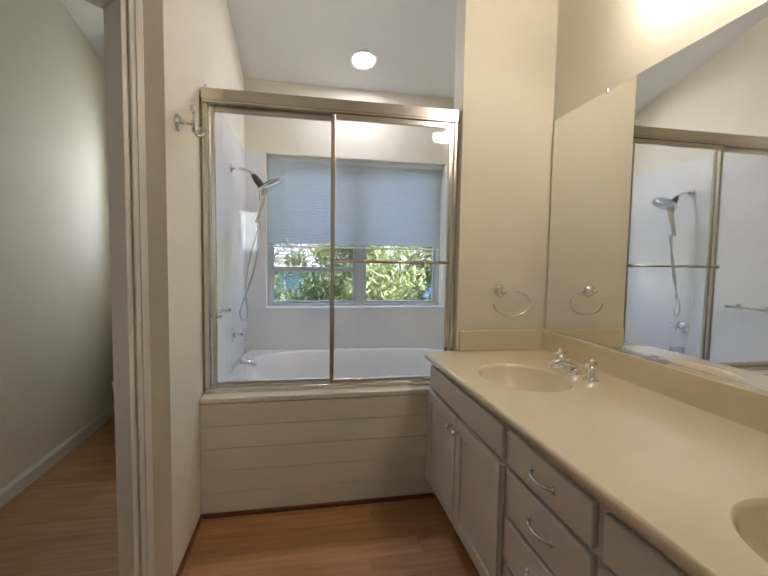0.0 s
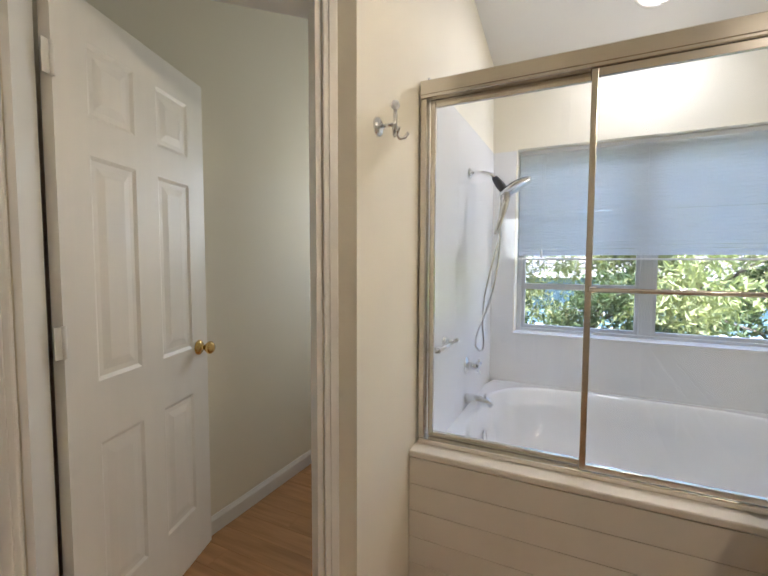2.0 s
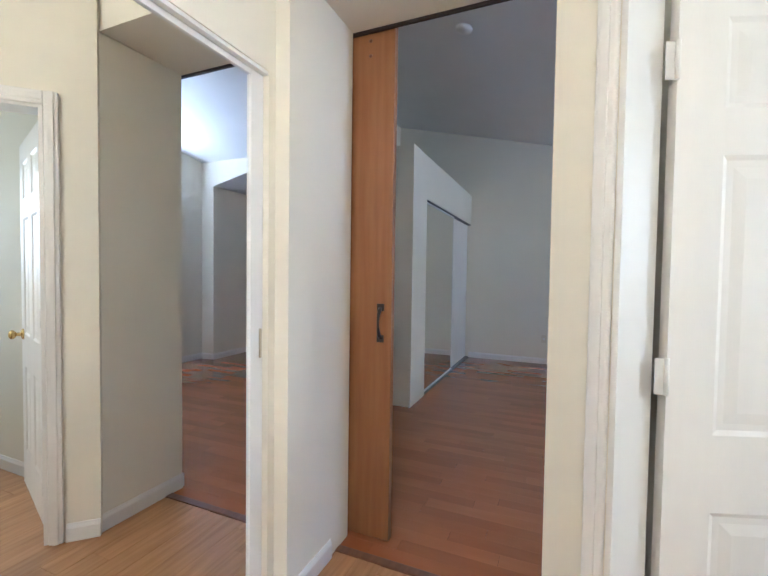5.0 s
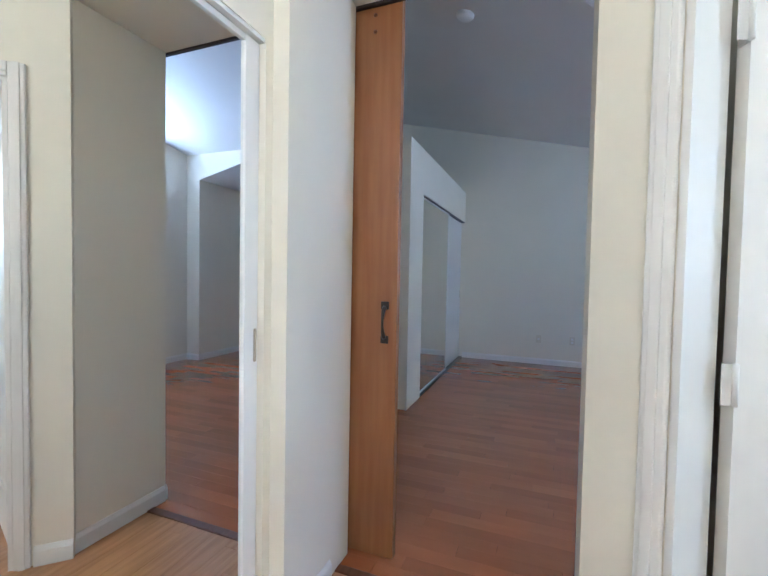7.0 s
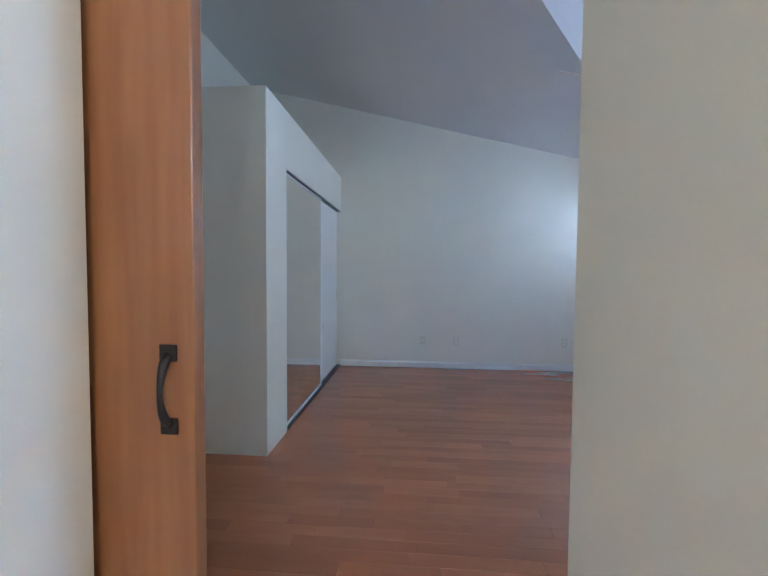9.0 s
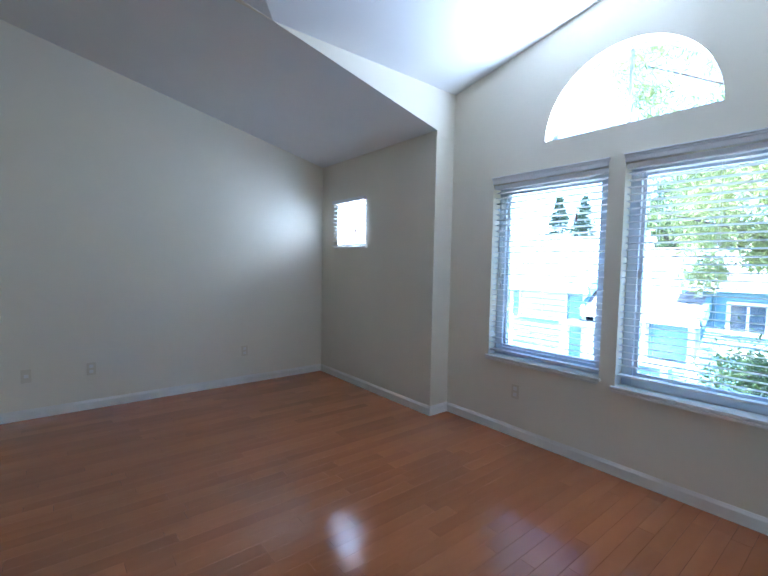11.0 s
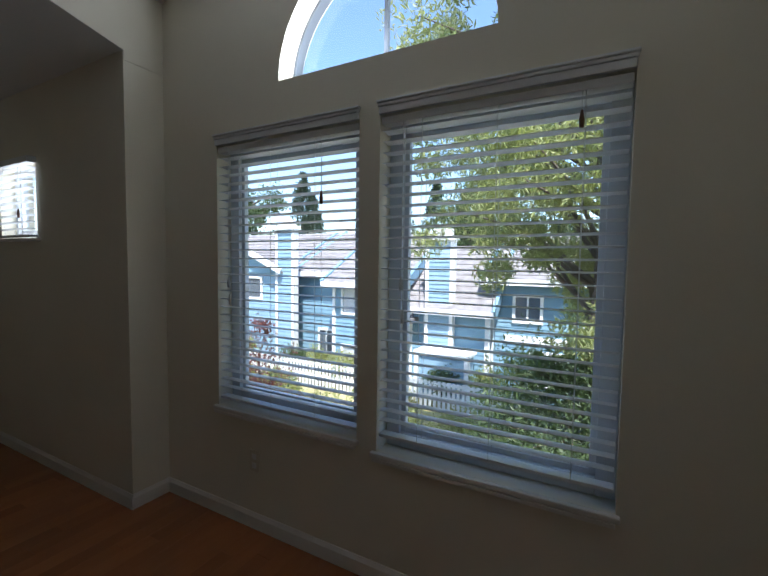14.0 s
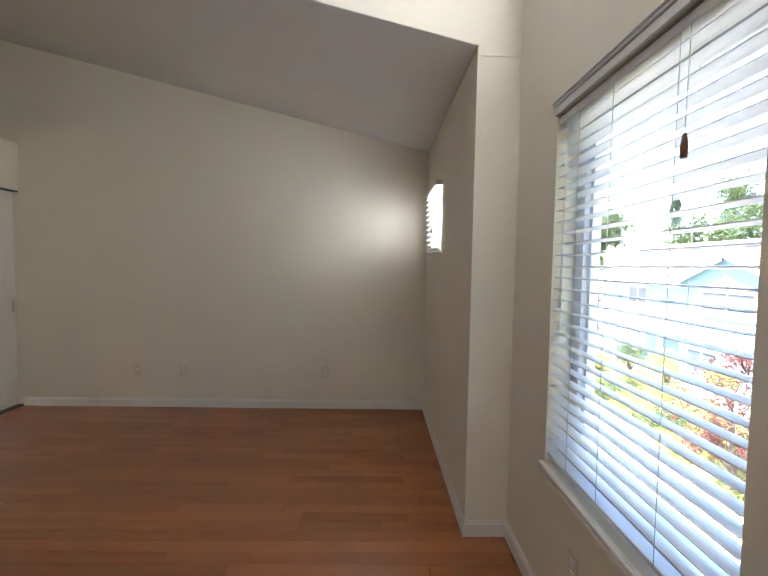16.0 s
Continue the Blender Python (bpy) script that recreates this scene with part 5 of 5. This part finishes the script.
def tree(x, y, h, spread, label, leaf, count, size, seed, base=0.3, trunk=0.16, narrow=0.28, clump=0.55, limbs=32):
    rnd = random.Random(seed)
    t = thing("tree", label, "tree")
    bm = bmesh.new()
    top = GZ + h
    spine = [(x + 0.12 * math.sin(k * 1.3 + seed), y + 0.10 * math.cos(k * 1.7 + seed), GZ + h * 0.9 * k / 8) for k in range(9)]
    tube(bm, spine, [trunk * (1 - 0.85 * k / 8) for k in range(9)], 8)
    centres = []
    for k in range(limbs):
        u = base + (0.97 - base) * rnd.random()
        z = GZ + h * u
        a = rnd.uniform(0, 2 * math.pi)
        R = spread * (0.35 + 0.65 * math.sin(math.pi * min(1, (u - base) / (1 - base) * 0.85 + 0.12))) * rnd.uniform(0.5, 1.0)
        sx, sy, _ = spine[min(8, int(u / 0.9 * 8))]
        e = (x + R * math.cos(a), y + R * math.sin(a), z + 0.12 * R)
        mid = ((sx + e[0]) / 2, (sy + e[1]) / 2, (z - 0.3 * R + e[2]) / 2 + 0.1)
        tube(bm, [(sx, sy, z - 0.45 * R), mid, e], [trunk * 0.28, trunk * 0.16, 0.008], 5)
        centres += [(*e, clump * rnd.uniform(0.6, 1.2)), (*mid, clump * rnd.uniform(0.5, 0.9)), (e[0] + rnd.uniform(-.4, .4), e[1] + rnd.uniform(-.4, .4), e[2] - rnd.uniform(0, 0.6), clump * 0.6)]
    part("trunk", bm, M_BARK, t)
    me = leaf_cloud(centres, count, size, rnd, narrow=narrow)
    me.materials.append(leaf)
    c = new("crown", me)
    c.parent = t
    return t


tree(-2.5, 9.4, 11.5, 3.3, "tall tree with drooping narrow grey-green leaves", M_LEAF, 120000, 0.125, 3, 0.27, 0.17, 0.24, 0.52, 110)
tree(-2.8, 8.2, 3.3, 1.2, "dense dark green small tree near the lane", M_LEAF_DARK, 26000, 0.085, 5, 0.12, 0.09, 0.34, 0.5, 40)
tree(1.6, 9.5, 6.2, 1.9, "leafy green tree behind the bathroom window", M_LEAF, 14000, 0.15, 8, 0.25, 0.14, 0.32, 0.5)
tree(0.2, 8.8, 4.4, 1.5, "dense green tree outside the bathroom window", M_LEAF_DARK, 14000, 0.13, 21, 0.2, 0.12, 0.34, 0.5)
tree(3.3, 9.8, 5.4, 1.9, "broad dark green tree beside the lane", M_LEAF_DARK, 14000, 0.14, 22, 0.2, 0.14, 0.34, 0.55)
tree(-10.2, 10.4, 2.9, 1.0, "small red-leaved maple beside the fence", M_LEAF_RED, 2200, 0.10, 11, 0.25, 0.06, 0.4, 0.3)
tree(-9.6, 26, 9.0, 2.6, "round green tree behind the roofs", M_LEAF_DARK, 9000, 0.25, 13, 0.4, 0.2, 0.4, 0.9)
tree(-24.5, 24, 9.5, 3.5, "broad green tree behind the roofs", M_LEAF_DARK, 10000, 0.28, 14, 0.4, 0.25, 0.4, 1.0)
tree(-33, 20, 8.5, 3.0, "broad green tree far along the lane", M_LEAF_DARK, 8000, 0.28, 15, 0.3, 0.25, 0.4, 1.0)


def shrub(x, y, r, h, leaf, seed, label):
    rnd = random.Random(seed)
    t = thing("shrub", label, "shrub", group="shrubs by the lane")
    bm = bmesh.new()
    cs = []
    for k in range(9):
        a = rnd.uniform(0, 6.28)
        e = (x + r * 0.7 * math.cos(a) * rnd.random(), y + r * 0.7 * math.sin(a) * rnd.random(), GZ + h * rnd.uniform(0.4, 0.85))
        tube(bm, [(x, y, GZ), e], [0.03, 0.008], 5)
        cs.append((*e, r * 0.5))
    part("stems", bm, M_BARK, t)
    me = leaf_cloud(cs, 1800, 0.11, rnd, 0.0, 0.45)
    me.materials.append(leaf)
    c = new("foliage", me)
    c.parent = t


rnd_ = random.Random(77)
for k in range(34):
    sx, sy = -21 + 20 * k / 34 + rnd_.uniform(-0.3, 0.3), rnd_.choice((11.2, 12.2, 13.2)) + rnd_.uniform(-0.3, 0.3)
    shrub(sx, sy, rnd_.uniform(0.7, 1.1), rnd_.uniform(0.35, 0.7), M_LEAF_SHRUB if k % 4 else M_LEAF_DARK, 40 + k, "low yellow-green shrub on the planting strip")
for k, sx in enumerate((-20.5, -18.2, -15.4, -12.9, -11.6, -10.4, -6.9, -5.6)):
    shrub(sx, 14.9, 0.8, 1.3, M_LEAF_SHRUB if k % 3 else M_LEAF_DARK, 90 + k, "green shrub between the fence and a house")


def conifer(x, y, h, seed):
    rnd = random.Random(seed)
    t = thing("conifer", "dark conifer rising behind the roofs", "tree", group="far conifers")
    bm = bmesh.new()
    tube(bm, [(x, y, GZ), (x, y, GZ + h)], [0.25, 0.02], 6)
    part("trunk", bm, M_BARK, t)
    cs = []
    for k in range(130):
        u = rnd.uniform(0.25, 1.0)
        R = (1.03 - u) * h * 0.30
        a = rnd.uniform(0, 6.28)
        cs.append((x + R * math.cos(a) * 0.7, y + R * math.sin(a) * 0.7, GZ + h * u, 0.25 + R * 0.3))
    me = leaf_cloud(cs, 7000, 0.26, rnd, 0.2, 0.4)
    me.materials.append(M_FIR)
    c = new("crown", me)
    c.parent = t


for k, (x, y, h) in enumerate(((-24, 42, 11.5), (-20.5, 40, 11), (-17.5, 41, 12.5), (-15.5, 43, 10.5), (-13, 40, 10), (-28.5, 34, 13), (-32, 40, 12), (-10.5, 42, 10.5), (-6, 44, 11), (-40, 36, 12), (-50, 38, 13), (6, 42, 11))):
    conifer(x, y, h, 70 + k)

# ---- pieces of apron and floors ----
z0 = 0.006
ah = (0.535 - z0) / 5
for k in range(5):
    bm = bmesh.new()
    box(bm, XH + 0.002, 0.634, YTUB - 0.030, YTUB + 0.004, z0 + ah * k, z0 + ah * (k + 1) - 0.002, bevel=0.002)
    part("tile", bm, M_APRON, apron)


def plank_mesh(w, L, along_y, material):
    bm = bmesh.new()
    g = 0.0004
    box(bm, *((-w / 2 + g, w / 2 - g, -L / 2 + g, L / 2 - g) if along_y else (-L / 2 + g, L / 2 - g, -w / 2 + g, w / 2 - g)), -0.012, 0.0)
    bmesh.ops.bevel(bm, geom=[e for e in bm.edges if all(v.co.z > -0.001 for v in e.verts)], offset=0.0005, segments=1, affect="EDGES")
    bmesh.ops.recalc_face_normals(bm, faces=bm.faces)
    me = bpy.data.meshes.new("plank")
    bm.to_mesh(me)
    bm.free()
    me.materials.append(material)
    return me


def plank_floor(floor, x0, x1, y0, y1, w, lengths, along_y, material, rest_material, seed, skip=None, near=None):
    """Strips of mixed lengths; those outside the walked stretch are joined into one part."""
    rnd = random.Random(seed)
    meshes = {}
    a0, a1, b0, b1 = (x0, x1, y0, y1) if along_y else (y0, y1, x0, x1)
    n = round((a1 - a0) / w)
    w = (a1 - a0) / n
    verts, faces = [], []
    for i in range(n):
        b = b0 - rnd.random() * lengths[0]
        while b < b1:
            length = rnd.choice(lengths)
            s, e = max(b, b0), min(b + length, b1)
            b += length
            L = round(e - s, 2)
            ca, cb = a0 + (i + 0.5) * w, (s + e) / 2
            if L < 0.02 or (skip and skip(ca, cb)):
                continue
            px, py = (ca, cb) if along_y else (cb, ca)
            if near and not near(px, py):
                hx_, hy_ = (w / 2 - 0.0006, (e - s) / 2 - 0.0006) if along_y else ((e - s) / 2 - 0.0006, w / 2 - 0.0006)
                k = len(verts)
                verts += [(px + sx * hx_, py + sy * hy_, z) for z in (-0.012, 0.0) for sx, sy in ((-1, -1), (1, -1), (1, 1), (-1, 1))]
                faces += [(k + 4, k + 5, k + 6, k + 7)] + [(k + j, k + (j + 1) % 4, k + 4 + (j + 1) % 4, k + 4 + j) for j in range(4)]
                continue
            if L not in meshes:
                meshes[L] = plank_mesh(w, L, along_y, material)
            o = new("plank", meshes[L])
            o.parent = floor
            o.location = (px, py, 0)
    if verts:
        me = bpy.data.meshes.new("planks")
        me.from_pydata(verts, [], faces)
        me.materials.append(rest_material)
        o = new("planks", me)
        o.parent = floor
        tagged(o, kind="stuff")


plank_floor(bpy.data.objects["floor_bedroom"], XW, -1.79, YS, YBAY, 0.083, (0.45, 0.6, 0.75, 0.95), True, M_FLOOR, M_FLOOR_FAR, 5, near=lambda x, y: x > -4.9 and y > 0.3)
plank_floor(bpy.data.objects["floor_bath"], -1.745, XE, YS, YBACK, 0.115, (0.92,), False, M_VINYL, M_VINYL, 6, lambda a, b: a > YTUB + 0.05 and b > XH)
